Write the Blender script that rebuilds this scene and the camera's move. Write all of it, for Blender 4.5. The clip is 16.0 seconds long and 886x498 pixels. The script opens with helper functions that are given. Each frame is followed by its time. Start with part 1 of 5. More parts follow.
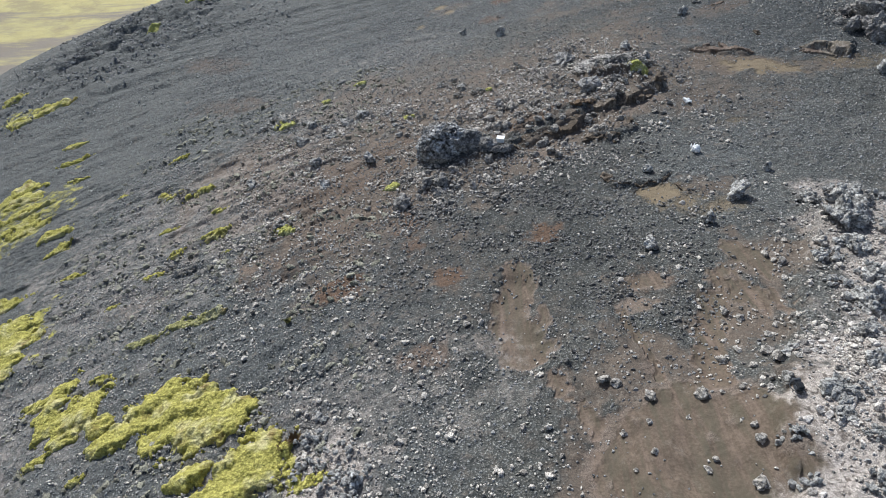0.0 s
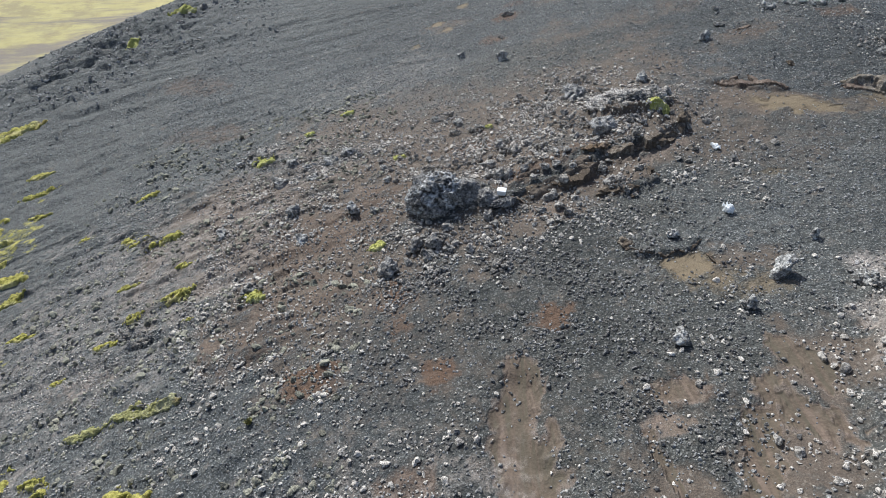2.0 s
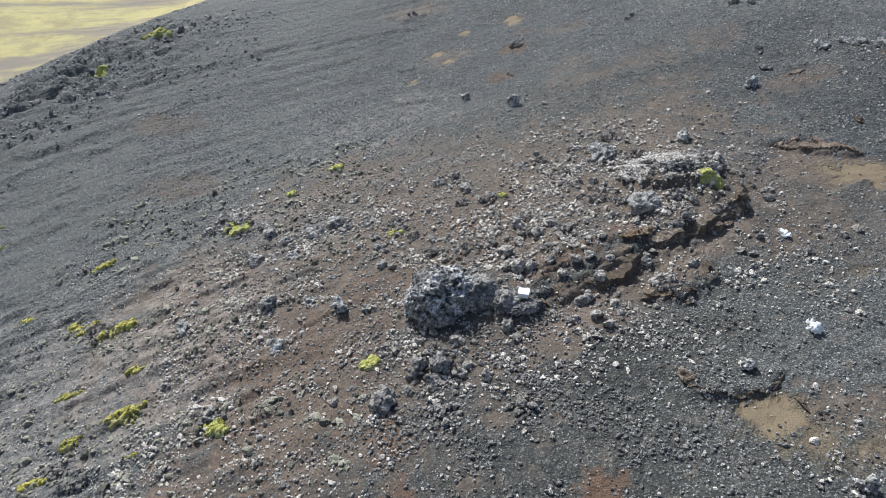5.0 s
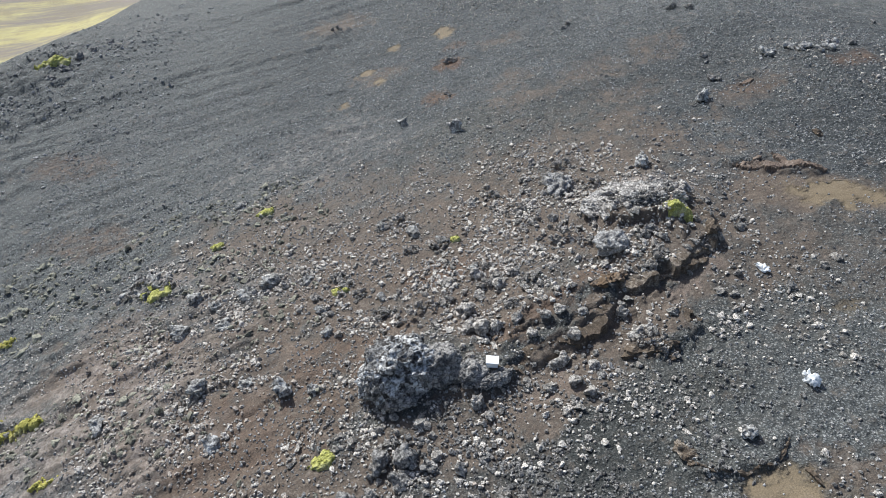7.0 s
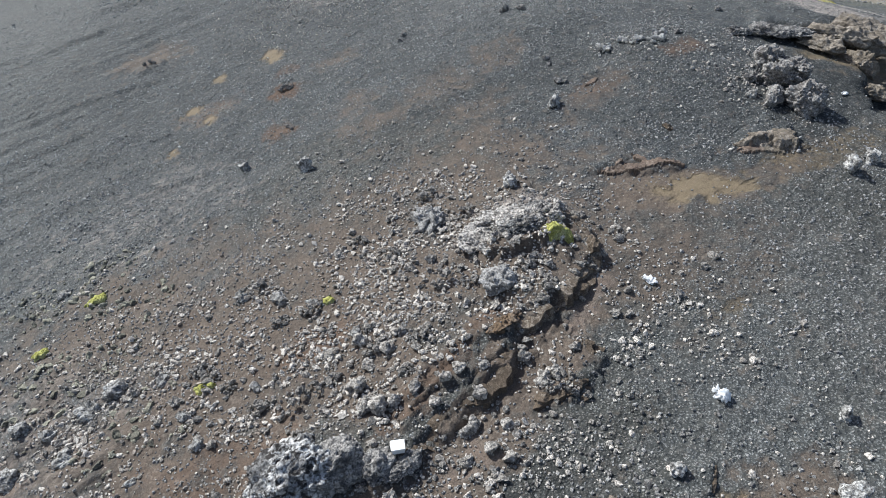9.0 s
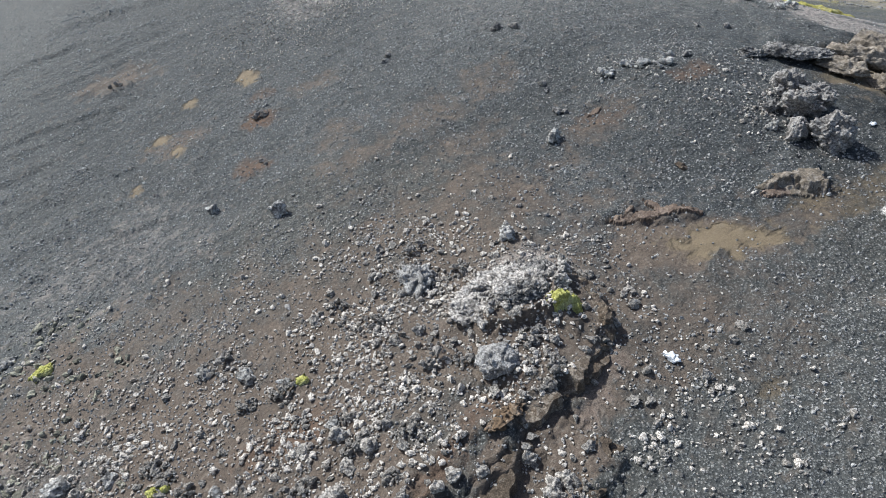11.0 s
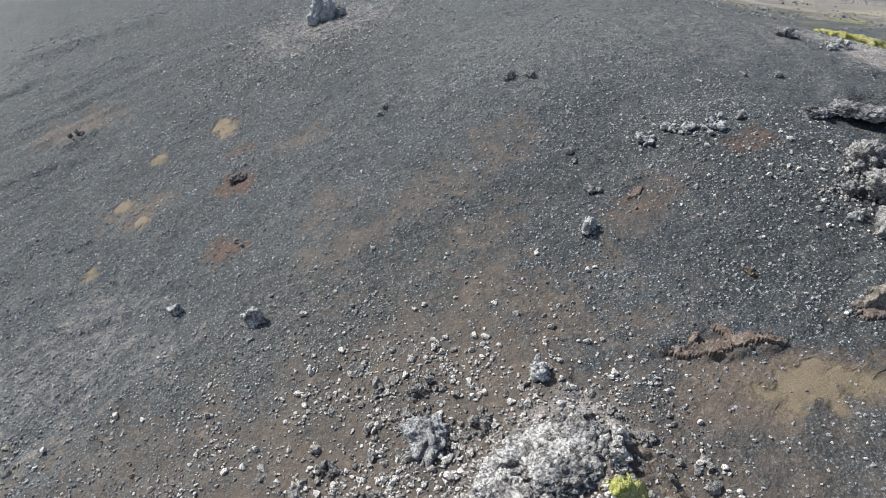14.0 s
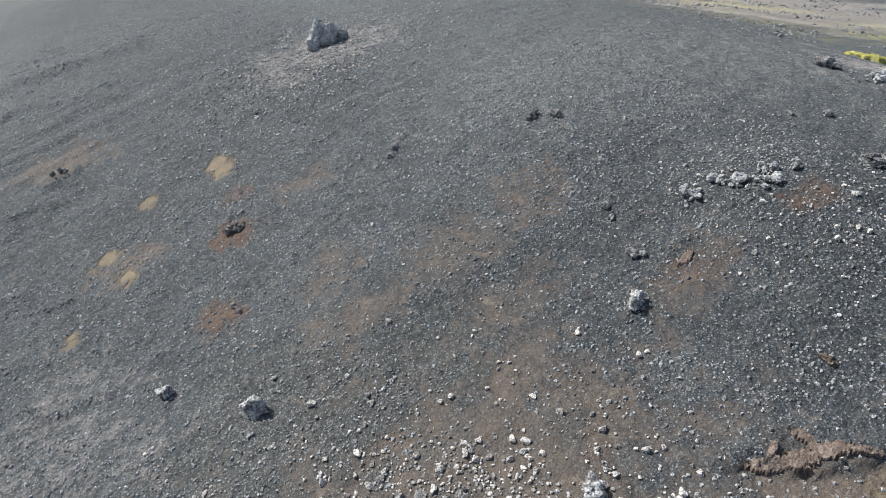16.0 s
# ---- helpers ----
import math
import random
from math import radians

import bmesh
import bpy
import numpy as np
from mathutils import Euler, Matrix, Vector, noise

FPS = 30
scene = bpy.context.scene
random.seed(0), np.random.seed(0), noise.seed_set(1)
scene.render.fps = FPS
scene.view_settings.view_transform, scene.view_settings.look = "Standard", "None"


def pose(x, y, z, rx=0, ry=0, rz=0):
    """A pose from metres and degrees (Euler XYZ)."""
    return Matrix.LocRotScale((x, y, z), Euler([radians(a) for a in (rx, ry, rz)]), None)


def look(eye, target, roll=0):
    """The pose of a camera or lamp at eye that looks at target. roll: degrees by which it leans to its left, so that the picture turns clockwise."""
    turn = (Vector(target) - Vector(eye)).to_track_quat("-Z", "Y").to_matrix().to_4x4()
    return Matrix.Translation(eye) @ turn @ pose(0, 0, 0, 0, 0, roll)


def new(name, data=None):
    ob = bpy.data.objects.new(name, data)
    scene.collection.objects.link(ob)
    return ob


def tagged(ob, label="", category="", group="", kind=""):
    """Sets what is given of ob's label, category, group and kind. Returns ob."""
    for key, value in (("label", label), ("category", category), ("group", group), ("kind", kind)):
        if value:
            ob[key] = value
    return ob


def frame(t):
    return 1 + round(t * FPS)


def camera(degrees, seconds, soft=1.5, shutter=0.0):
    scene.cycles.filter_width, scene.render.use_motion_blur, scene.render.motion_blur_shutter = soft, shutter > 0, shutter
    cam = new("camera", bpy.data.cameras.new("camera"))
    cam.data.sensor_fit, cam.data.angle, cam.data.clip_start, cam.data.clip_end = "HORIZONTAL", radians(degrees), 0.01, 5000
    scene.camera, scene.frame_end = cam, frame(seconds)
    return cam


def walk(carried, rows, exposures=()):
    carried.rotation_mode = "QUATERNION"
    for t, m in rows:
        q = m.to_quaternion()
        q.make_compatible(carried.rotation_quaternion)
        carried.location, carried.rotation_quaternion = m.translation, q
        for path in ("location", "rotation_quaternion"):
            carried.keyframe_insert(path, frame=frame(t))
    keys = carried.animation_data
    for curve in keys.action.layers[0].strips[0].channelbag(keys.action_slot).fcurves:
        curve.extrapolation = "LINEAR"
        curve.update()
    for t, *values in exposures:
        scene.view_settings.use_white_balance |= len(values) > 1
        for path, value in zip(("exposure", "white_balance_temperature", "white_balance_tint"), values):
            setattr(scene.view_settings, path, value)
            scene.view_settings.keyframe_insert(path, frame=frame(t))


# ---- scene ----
cam = camera(70.9, 16.0, 0.6)
PATH = [
    (0, (0.050, 0.102, 16.019), (0.058, 1.653, 14.756), 0.54),
    (0.5, (0.207, 1.099, 16.004), (0.212, 2.648, 14.740), 0.50),
    (1, (0.316, 2.108, 15.950), (0.317, 3.658, 14.686), 0.51),
    (1.5, (0.371, 3.152, 15.908), (0.372, 4.701, 14.643), 0.48),
    (2, (0.378, 4.170, 15.880), (0.380, 5.719, 14.615), 0.55),
    (2.5, (0.383, 5.227, 15.853), (0.388, 6.777, 14.589), 0.58),
    (3, (0.345, 6.228, 15.817), (0.352, 7.779, 14.554), 0.64),
    (3.5, (0.286, 7.180, 15.812), (0.296, 8.731, 14.550), 0.71),
    (4, (0.199, 8.037, 15.799), (0.211, 9.589, 14.537), 0.72),
    (4.2, (0.153, 8.350, 15.780), (0.167, 9.903, 14.520), 0.74),
    (6.3, (-0.237, 11.496, 15.602), (-0.190, 13.047, 14.340), 0.84),
    (6.5, (-0.254, 11.787, 15.631), (-0.165, 13.335, 14.368), 0.85),
    (7, (-0.214, 12.439, 15.661), (-0.005, 13.976, 14.398), 0.74),
    (7.5, (-0.169, 13.062, 15.673), (0.186, 14.570, 14.409), 0.71),
    (8, (-0.086, 13.651, 15.664), (0.416, 15.118, 14.401), 0.73),
    (8.5, (-0.006, 14.270, 15.721), (0.590, 15.700, 14.456), 0.75),
    (9, (0.185, 14.915, 15.724), (0.800, 16.337, 14.460), 0.67),
    (9.2, (0.273, 15.165, 15.724), (0.891, 16.586, 14.460), 0.67),
    (11.3, (1.608, 18.070, 15.681), (2.248, 19.478, 14.413), 0.44),
    (11.5, (1.736, 18.397, 15.686), (2.377, 19.805, 14.419), 0.45),
    (12, (2.035, 19.201, 15.695), (2.679, 20.607, 14.427), 0.42),
    (12.5, (2.339, 19.985, 15.675), (2.986, 21.391, 14.407), 0.39),
    (13, (2.649, 20.787, 15.700), (3.296, 22.191, 14.431), 0.33),
    (13.5, (2.864, 21.568, 15.721), (3.514, 22.972, 14.454), 0.36),
    (14, (3.059, 22.361, 15.755), (3.711, 23.765, 14.488), 0.33),
    (14.5, (3.216, 23.133, 15.784), (3.870, 24.536, 14.518), 0.28),
    (15, (3.323, 23.866, 15.787), (3.983, 25.271, 14.525), 0.31),
    (15.5, (3.444, 24.556, 15.801), (4.106, 25.961, 14.542), 0.27),
    (16, (3.543, 25.263, 15.823), (4.211, 26.668, 14.565), 0.25),
]
walk(cam, [(t, look(eye, target, roll)) for t, eye, target, roll in PATH], [(0.0, -0.02), (2.0, 0.04), (4.0, 0.14), (9.0, 0.12), (13.0, 0.15), (16.0, 0.20)])

# ---- daylight ----
SUN_EL, SUN_AZ = 43.0, -29.0   # degrees above the horizon; clockwise from +y
world = bpy.data.worlds.new("sky")
scene.world = world
world.use_nodes = True
wn = world.node_tree.nodes
sky = wn.new("ShaderNodeTexSky")
sky.sky_type, sky.sun_disc = "NISHITA", False
sky.sun_elevation, sky.sun_rotation = radians(SUN_EL), radians(SUN_AZ)
sky.dust_density, sky.air_density = 2.0, 1.0
wn["Background"].inputs["Strength"].default_value = 0.115
world.node_tree.links.new(sky.outputs[0], wn["Background"].inputs["Color"])
sun = new("sun", bpy.data.lights.new("sun", "SUN"))
sun.data.energy, sun.data.angle, sun.data.color = 5.0, radians(0.8), (0.950, 0.985, 0.980)
sd = Vector((math.sin(radians(SUN_AZ)) * math.cos(radians(SUN_EL)), math.cos(radians(SUN_AZ)) * math.cos(radians(SUN_EL)), math.sin(radians(SUN_EL))))
sun.matrix_world = look(sd * 100, (0, 0, 0))
scene.view_settings.exposure = 0.3


# ---- noise on arrays ----
def _hash(ix, iy, iz, seed):
    h = (ix.astype(np.uint32) * np.uint32(374761393)) ^ (iy.astype(np.uint32) * np.uint32(668265263)) ^ (iz.astype(np.uint32) * np.uint32(2246822519)) ^ np.uint32((seed * 3266489917) & 0xFFFFFFFF)
    h = (h ^ (h >> np.uint32(15))) * np.uint32(2246822519)
    h = (h ^ (h >> np.uint32(13))) * np.uint32(3266489917)
    h = h ^ (h >> np.uint32(16))
    return h.astype(np.float64) / 2147483647.5 - 1.0


def vnoise(x, y, z=None, seed=0):
    """Smooth value noise, -1 to 1, on arrays."""
    x, y = np.asarray(x, float), np.asarray(y, float)
    z = np.zeros_like(x) if z is None else np.asarray(z, float)
    fx, fy, fz = np.floor(x), np.floor(y), np.floor(z)
    ix, iy, iz = fx.astype(np.int64), fy.astype(np.int64), fz.astype(np.int64)
    u, v, w = x - fx, y - fy, z - fz
    u, v, w = [q * q * q * (q * (q * 6 - 15) + 10) for q in (u, v, w)]
    out = 0.0
    for a in (0, 1):
        for b in (0, 1):
            for c in (0, 1):
                out = out + _hash(ix + a, iy + b, iz + c, seed) * (u if a else 1 - u) * (v if b else 1 - v) * (w if c else 1 - w)
    return out


def fbm(x, y, z=None, octaves=4, seed=0, gain=0.5):
    total, amp, s = 0.0, 1.0, 1.0
    for k in range(octaves):
        total = total + amp * vnoise(np.asarray(x) * s, np.asarray(y) * s, None if z is None else np.asarray(z) * s, seed + 17 * k)
        amp, s = amp * gain, s * 2.03
    return total


def smooth(a, b, v):
    q = np.clip((v - a) / (b - a), 0, 1)
    return q * q * (3 - 2 * q)


# ---- the lie of the land ----
STEP, X0, Y0 = 14.0, -46.0, -10.0
SWELLS = np.array([
    [-15.37, -14.75, -13.70, -12.06, -11.03, -13.10, -17.15, -18.98, -19.05],
    [-9.35, -9.39, -9.04, -7.75, -5.74, -6.61, -10.93, -12.44, -12.51],
    [-3.05, -3.71, -3.64, -3.30, -2.73, -1.71, -4.35, -5.77, -7.17],
    [3.20, 1.92, 1.88, 1.73, -1.16, 0.38, -0.51, -2.40, -4.80],
    [8.08, 6.24, 3.96, 5.38, 3.79, 3.22, 1.27, -1.88, -4.75],
    [9.72, 7.10, 4.46, 6.71, 7.23, 4.30, 0.75, -2.63, -5.46],
    [9.46, 6.91, 4.93, 4.91, 3.91, 1.53, -1.12, -3.89, -6.42],
    [8.44, 5.93, 3.75, 2.03, 0.13, -1.68, -3.23, -5.31, -7.47],
    [7.06, 4.34, 1.70, -0.83, -3.14, -4.67, -5.57, -7.05, -8.74],
    [5.52, 2.47, -0.58, -3.46, -5.80, -7.20, -8.00, -9.01, -10.22],
])
NX, NY = SWELLS.shape
PLAIN = -27.0


def hill_z(x, y):
    """The broad hill: a uniform cubic B-spline over SWELLS, falling to the plain outside it."""
    x, y = np.asarray(x, float), np.asarray(y, float)
    u0, v0 = (x - X0) / STEP, (y - Y0) / STEP
    u, v = np.clip(u0, 1, NX - 2 - 1e-6), np.clip(v0, 1, NY - 2 - 1e-6)
    i, j = u.astype(int), v.astype(int)
    fu, fv = u - i, v - j
    bas = lambda q: ((1 - q) ** 3 / 6, (3 * q ** 3 - 6 * q ** 2 + 4) / 6, (-3 * q ** 3 + 3 * q ** 2 + 3 * q + 1) / 6, q ** 3 / 6)
    bu, bv = bas(fu), bas(fv)
    z = 0.0
    for a in range(4):
        for b in range(4):
            z = z + bu[a] * bv[b] * SWELLS[i - 1 + a, j - 1 + b]
    west, rest = np.maximum(u - u0, 0) * STEP, np.hypot(np.maximum(u0 - u, 0), np.maximum(v0 - v, 0)) * STEP
    z = z - 0.30 * west - 0.004 * np.minimum(west, 40) ** 2 - 0.16 * rest
    d = z - PLAIN
    return PLAIN + np.where(d > 12, d, 3 * np.log1p(np.exp(np.clip(d, -60, 12) / 3)))


def bump(x, y, cx, cy, r, h):
    return h * np.exp(-((x - cx) ** 2 + (y - cy) ** 2) / (r * r))


def along(x, y, line):
    """Signed distance from a polyline (positive to its left), and how far along it (0 to 1) the nearest place is."""
    line = np.array(line, float)
    seg = np.hypot(*(line[1:] - line[:-1]).T)
    total, run = seg.sum(), 0.0
    best, sgn, frac = np.full(x.shape, 1e9), np.ones(x.shape), np.zeros(x.shape)
    for (ax, ay), (bx, by), ln in zip(line[:-1], line[1:], seg):
        tx, ty = (bx - ax) / ln, (by - ay) / ln
        s = np.clip((x - ax) * tx + (y - ay) * ty, 0, ln)
        d = np.hypot(x - ax - s * tx, y - ay - s * ty)
        side = np.where(tx * (y - ay) - ty * (x - ax) >= 0, 1.0, -1.0)
        m = d < best
        best, sgn, frac = np.where(m, d, best), np.where(m, side, sgn), np.where(m, (run + s) / total, frac)
        run += ln
    return best * sgn, frac


# ledges: line (high side to its left), height, how far the raised bank runs back, sharpness
LEDGES = [
    ([(1.3, 22.2), (2.6, 22.2), (3.7, 22.75), (4.7, 23.0), (5.5, 23.3), (6.2, 23.7), (6.9, 24.1)], 0.27, 1.6, 0.2),
    ([(6.0, 24.35), (6.8, 24.3), (7.5, 24.4), (8.25, 24.7), (8.9, 24.95), (9.6, 25.5), (9.9, 26.6), (9.7, 27.9)], 0.36, 7.0, 0.16),
    ([(5.7, 22.6), (6.1, 22.2), (6.5, 22.0), (7.0, 22.0), (7.5, 22.7), (8.2, 23.4)], 0.32, 1.0, 0.2),
    ([(8.3, 25.6), (8.9, 26.1), (9.3, 26.7), (9.4, 27.4)], 0.16, 3.0, 0.14),
    ([(6.9, 26.6), (7.5, 26.5), (8.2, 26.35), (8.8, 26.2)], 0.28, 3.0, 0.10),
    ([(6.3, 20.2), (6.05, 19.7), (6.05, 19.1), (6.4, 18.8), (7.1, 18.66), (7.7, 18.75), (8.1, 18.95), (8.5, 19.3)], 0.15, 1.0, 0.08),
    ([(11.4, 29.0), (11.9, 28.75), (12.8, 28.25), (13.4, 28.1), (14.2, 27.8)], 0.15, 1.5, 0.10),
    ([(16.2, 28.0), (16.6, 27.75), (17.4, 27.5), (17.9, 27.05), (18.5, 27.6), (19.0, 28.6)], 0.3, 2.0, 0.10),
    ([(23.6, 34.8), (24.5, 34.3), (25.6, 33.3), (26.8, 32.2)], 0.45, 3.5, 0.6),
    ([(12.2, 17.6), (11.8, 17.0), (11.3, 15.4), (10.3, 13.3), (9.3, 11.4), (8.1, 10.2), (7.6, 8.8), (7.0, 7.2), (6.7, 5.6), (6.6, 4.0)], 0.28, 5.0, 0.12),
    ([(25.2, 33.6), (26.0, 31.6), (25.4, 30.2), (24.2, 29.1), (23.2, 28.0), (23.4, 26.6), (25.0, 25.4)], -0.9, 3.5, 0.5),
    ([(-6.4, 68.4), (-2.0, 68.8), (3.6, 69.3)], 0.35, 2.5, 0.4),
    ([(3.4, 45.2), (4.2, 45.1), (4.9, 45.3)], 0.12, 1.0, 0.2),
    ([(-3.0, 53.6), (-1.8, 54.0), (-0.8, 54.4)], 0.2, 1.0, 0.2),
    ([(14.0, 34.1), (14.8, 34.0), (15.4, 34.2)], 0.1, 1.0, 0.2),
    ([(-2.8, 39.9), (-1.4, 39.45), (-0.3, 39.2)], 0.18, 0.8, 0.14),
    ([(-25.5, 39.8), (-22.4, 41.2), (-19.8, 41.8), (-16.0, 42.4)], 0.16, 1.5, 0.25),
]
# low scarps on the far slope, then the stepped tuff beds west of the cap rock
LEDGES += [
    ([(-9.0, 62.3), (-7.7, 62.6), (-4.1, 63.7), (-1.3, 62.7), (2.0, 63.4)], 0.14, 2.0, 0.2),
    ([(-9.0, 52.2), (-6.9, 52.7), (-4.2, 52.6), (-0.5, 52.0)], 0.09, 1.5, 0.15),
    ([(-27.1, 41.6), (-23.4, 42.4), (-19.3, 44.4), (-14.0, 46.5)], 0.14, 2.0, 0.2),
    ([(-22.0, 48.6), (-20.0, 49.6), (-14.0, 51.4), (-9.0, 54.0)], 0.14, 2.0, 0.2),
    ([(-2.62, 45.2), (-1.9, 45.1), (-1.3, 45.2)], 0.12, 0.8, 0.12),
]
LEDGES += [
    ([(2.9, 23.0), (3.8, 23.2), (4.8, 23.35), (5.7, 23.5), (6.5, 24.0)], 0.16, 1.2, 0.10),
    ([(3.2, 23.35), (4.2, 23.7), (5.1, 23.85), (5.9, 24.0), (6.6, 24.2)], 0.18, 1.4, 0.10),
    ([(3.3, 23.75), (4.2, 24.1), (5.0, 24.3), (5.8, 24.4), (6.5, 24.5)], 0.16, 2.4, 0.10),
]
# foot of the thin-bedded slope
STRATA = [(2.6, 22.7), (3.6, 23.0), (4.6, 23.2), (5.5, 23.4), (6.3, 23.8), (7.2, 24.1), (8.3, 24.5)]
# shallow washed channels: line, half width, depth
CHANNELS = [
    ([(2.6, 15.0), (2.2, 13.8), (2.0, 12.7), (2.5, 11.5), (3.1, 10.4), (3.6, 8.8), (3.9, 6.5)], 0.65, 0.22),
    ([(5.9, 13.6), (5.2, 12.4), (5.4, 10.9), (5.6, 9.4), (5.3, 7.0)], 0.35, 0.12),
    ([(7.8, 13.3), (7.4, 12.0), (6.7, 10.4), (6.3, 8.6), (5.8, 6.0)], 0.55, 0.16),
]


def land(x, y):
    """The height of the ground, as arrays."""
    x, y = np.asarray(x, float), np.asarray(y, float)
    z = hill_z(x, y)
    z = z + bump(x, y, 6.6, 26.6, 2.6, 0.25) + bump(x, y, 18.8, 34.0, 3.0, 0.5) + bump(x, y, 8.8, 7.6, 2.4, 0.6) + bump(x, y, 16.0, 42.6, 4.0, 0.5)
    z = z - bump(x, y, 42.0, 46.0, 10.0, 1.2)
    z = z + bump(x, y, 0.6, 23.2, 1.7, 0.35) + bump(x, y, -21.0, 57.0, 5.0, 0.8) + bump(x, y, -34.0, 50.0, 14.0, 1.6) + bump(x, y, -31.0, 73.0, 15.0, 2.6) + bump(x, y, -18.0, 96.0, 12.0, 2.0)
    wx, wy = x + 0.24 * fbm(x * 1.3, y * 1.3, octaves=4, seed=5, gain=0.62), y + 0.24 * fbm(x * 1.3, y * 1.3, octaves=4, seed=9, gain=0.62)
    near = (x > -28) & (x < 30) & (y > 3) & (y < 72)
    nx, ny, zz = wx[near], wy[near], np.zeros(near.sum())
    for line, h, back, sharp in LEDGES:
        d, s = along(nx, ny, line)
        zz += h * smooth(-sharp, sharp, d) * np.exp(-np.maximum(d, 0) / back) * smooth(0, 0.12, s) * smooth(0, 0.12, 1 - s)
    d, s = along(nx, ny, STRATA)
    bed = d / 0.27 + 0.35 * vnoise(nx * 0.9, ny * 0.9, seed=15)
    zz += 0.07 * (0.5 - bed + np.floor(bed)) * smooth(-0.5, -0.2, d) * smooth(1.3, 0.9, d) * smooth(0, 0.08, s) * smooth(0, 0.08, 1 - s)
    for line, half, deep in CHANNELS:
        d, s = along(nx, ny, line)
        zz -= deep * np.exp(-(d / half) ** 2) * smooth(0, 0.06, s)
    z = z.copy()
    z[near] += zz
    craggy = np.clip(bump(x, y, -25.5, 55.0, 7.0, 1.0) + bump(x, y, -30.0, 47.0, 6.0, 0.8) + bump(x, y, -27.0, 66.0, 7.0, 0.8), 0, 1)
    z = z + craggy * (0.30 * (0.5 - 1.7 * np.abs(fbm(x * 0.45, y * 0.6, octaves=4, seed=12, gain=0.62))) + 0.1 * fbm(x * 2.2, y * 2.2, octaves=2, seed=13))
    far = np.clip(np.hypot(x, y - 25) / 60, 1, 6)
    rill = smooth(2, -8, x) + 0.5 * smooth(45, 60, y)
    z = z - 0.13 * np.clip(rill, 0, 1) * np.abs(fbm(x * 0.10 + 3, (y - 0.22 * x) * 1.1, octaves=3, seed=6))
    z = z + 0.10 * smooth(0, -6, x) * smooth(45, 34, y) * smooth(0.1, 0.9, fbm(x * 1.1, (y - 0.3 * x) * 1.9, octaves=3, seed=21, gain=0.6))
    z = z + 0.07 * fbm(x / 4.5, y / 4.5, octaves=3, seed=2) * far + 0.035 * fbm(x * 1.3, y * 1.3, octaves=3, seed=3) + 0.015 * fbm(x * 5, y * 5, octaves=2, seed=4)
    return z


def land_at(x, y):
    return float(land(np.array([x]), np.array([y]))[0])


# ---- materials ----
def nodes_of(name, rough=0.9):
    m = bpy.data.materials.new(name)
    m.use_nodes = True
    nt = m.node_tree
    b = nt.nodes["Principled BSDF"]
    b.inputs["Roughness"].default_value = rough
    b.inputs["Specular IOR Level"].default_value = 0.3
    return m, nt, b


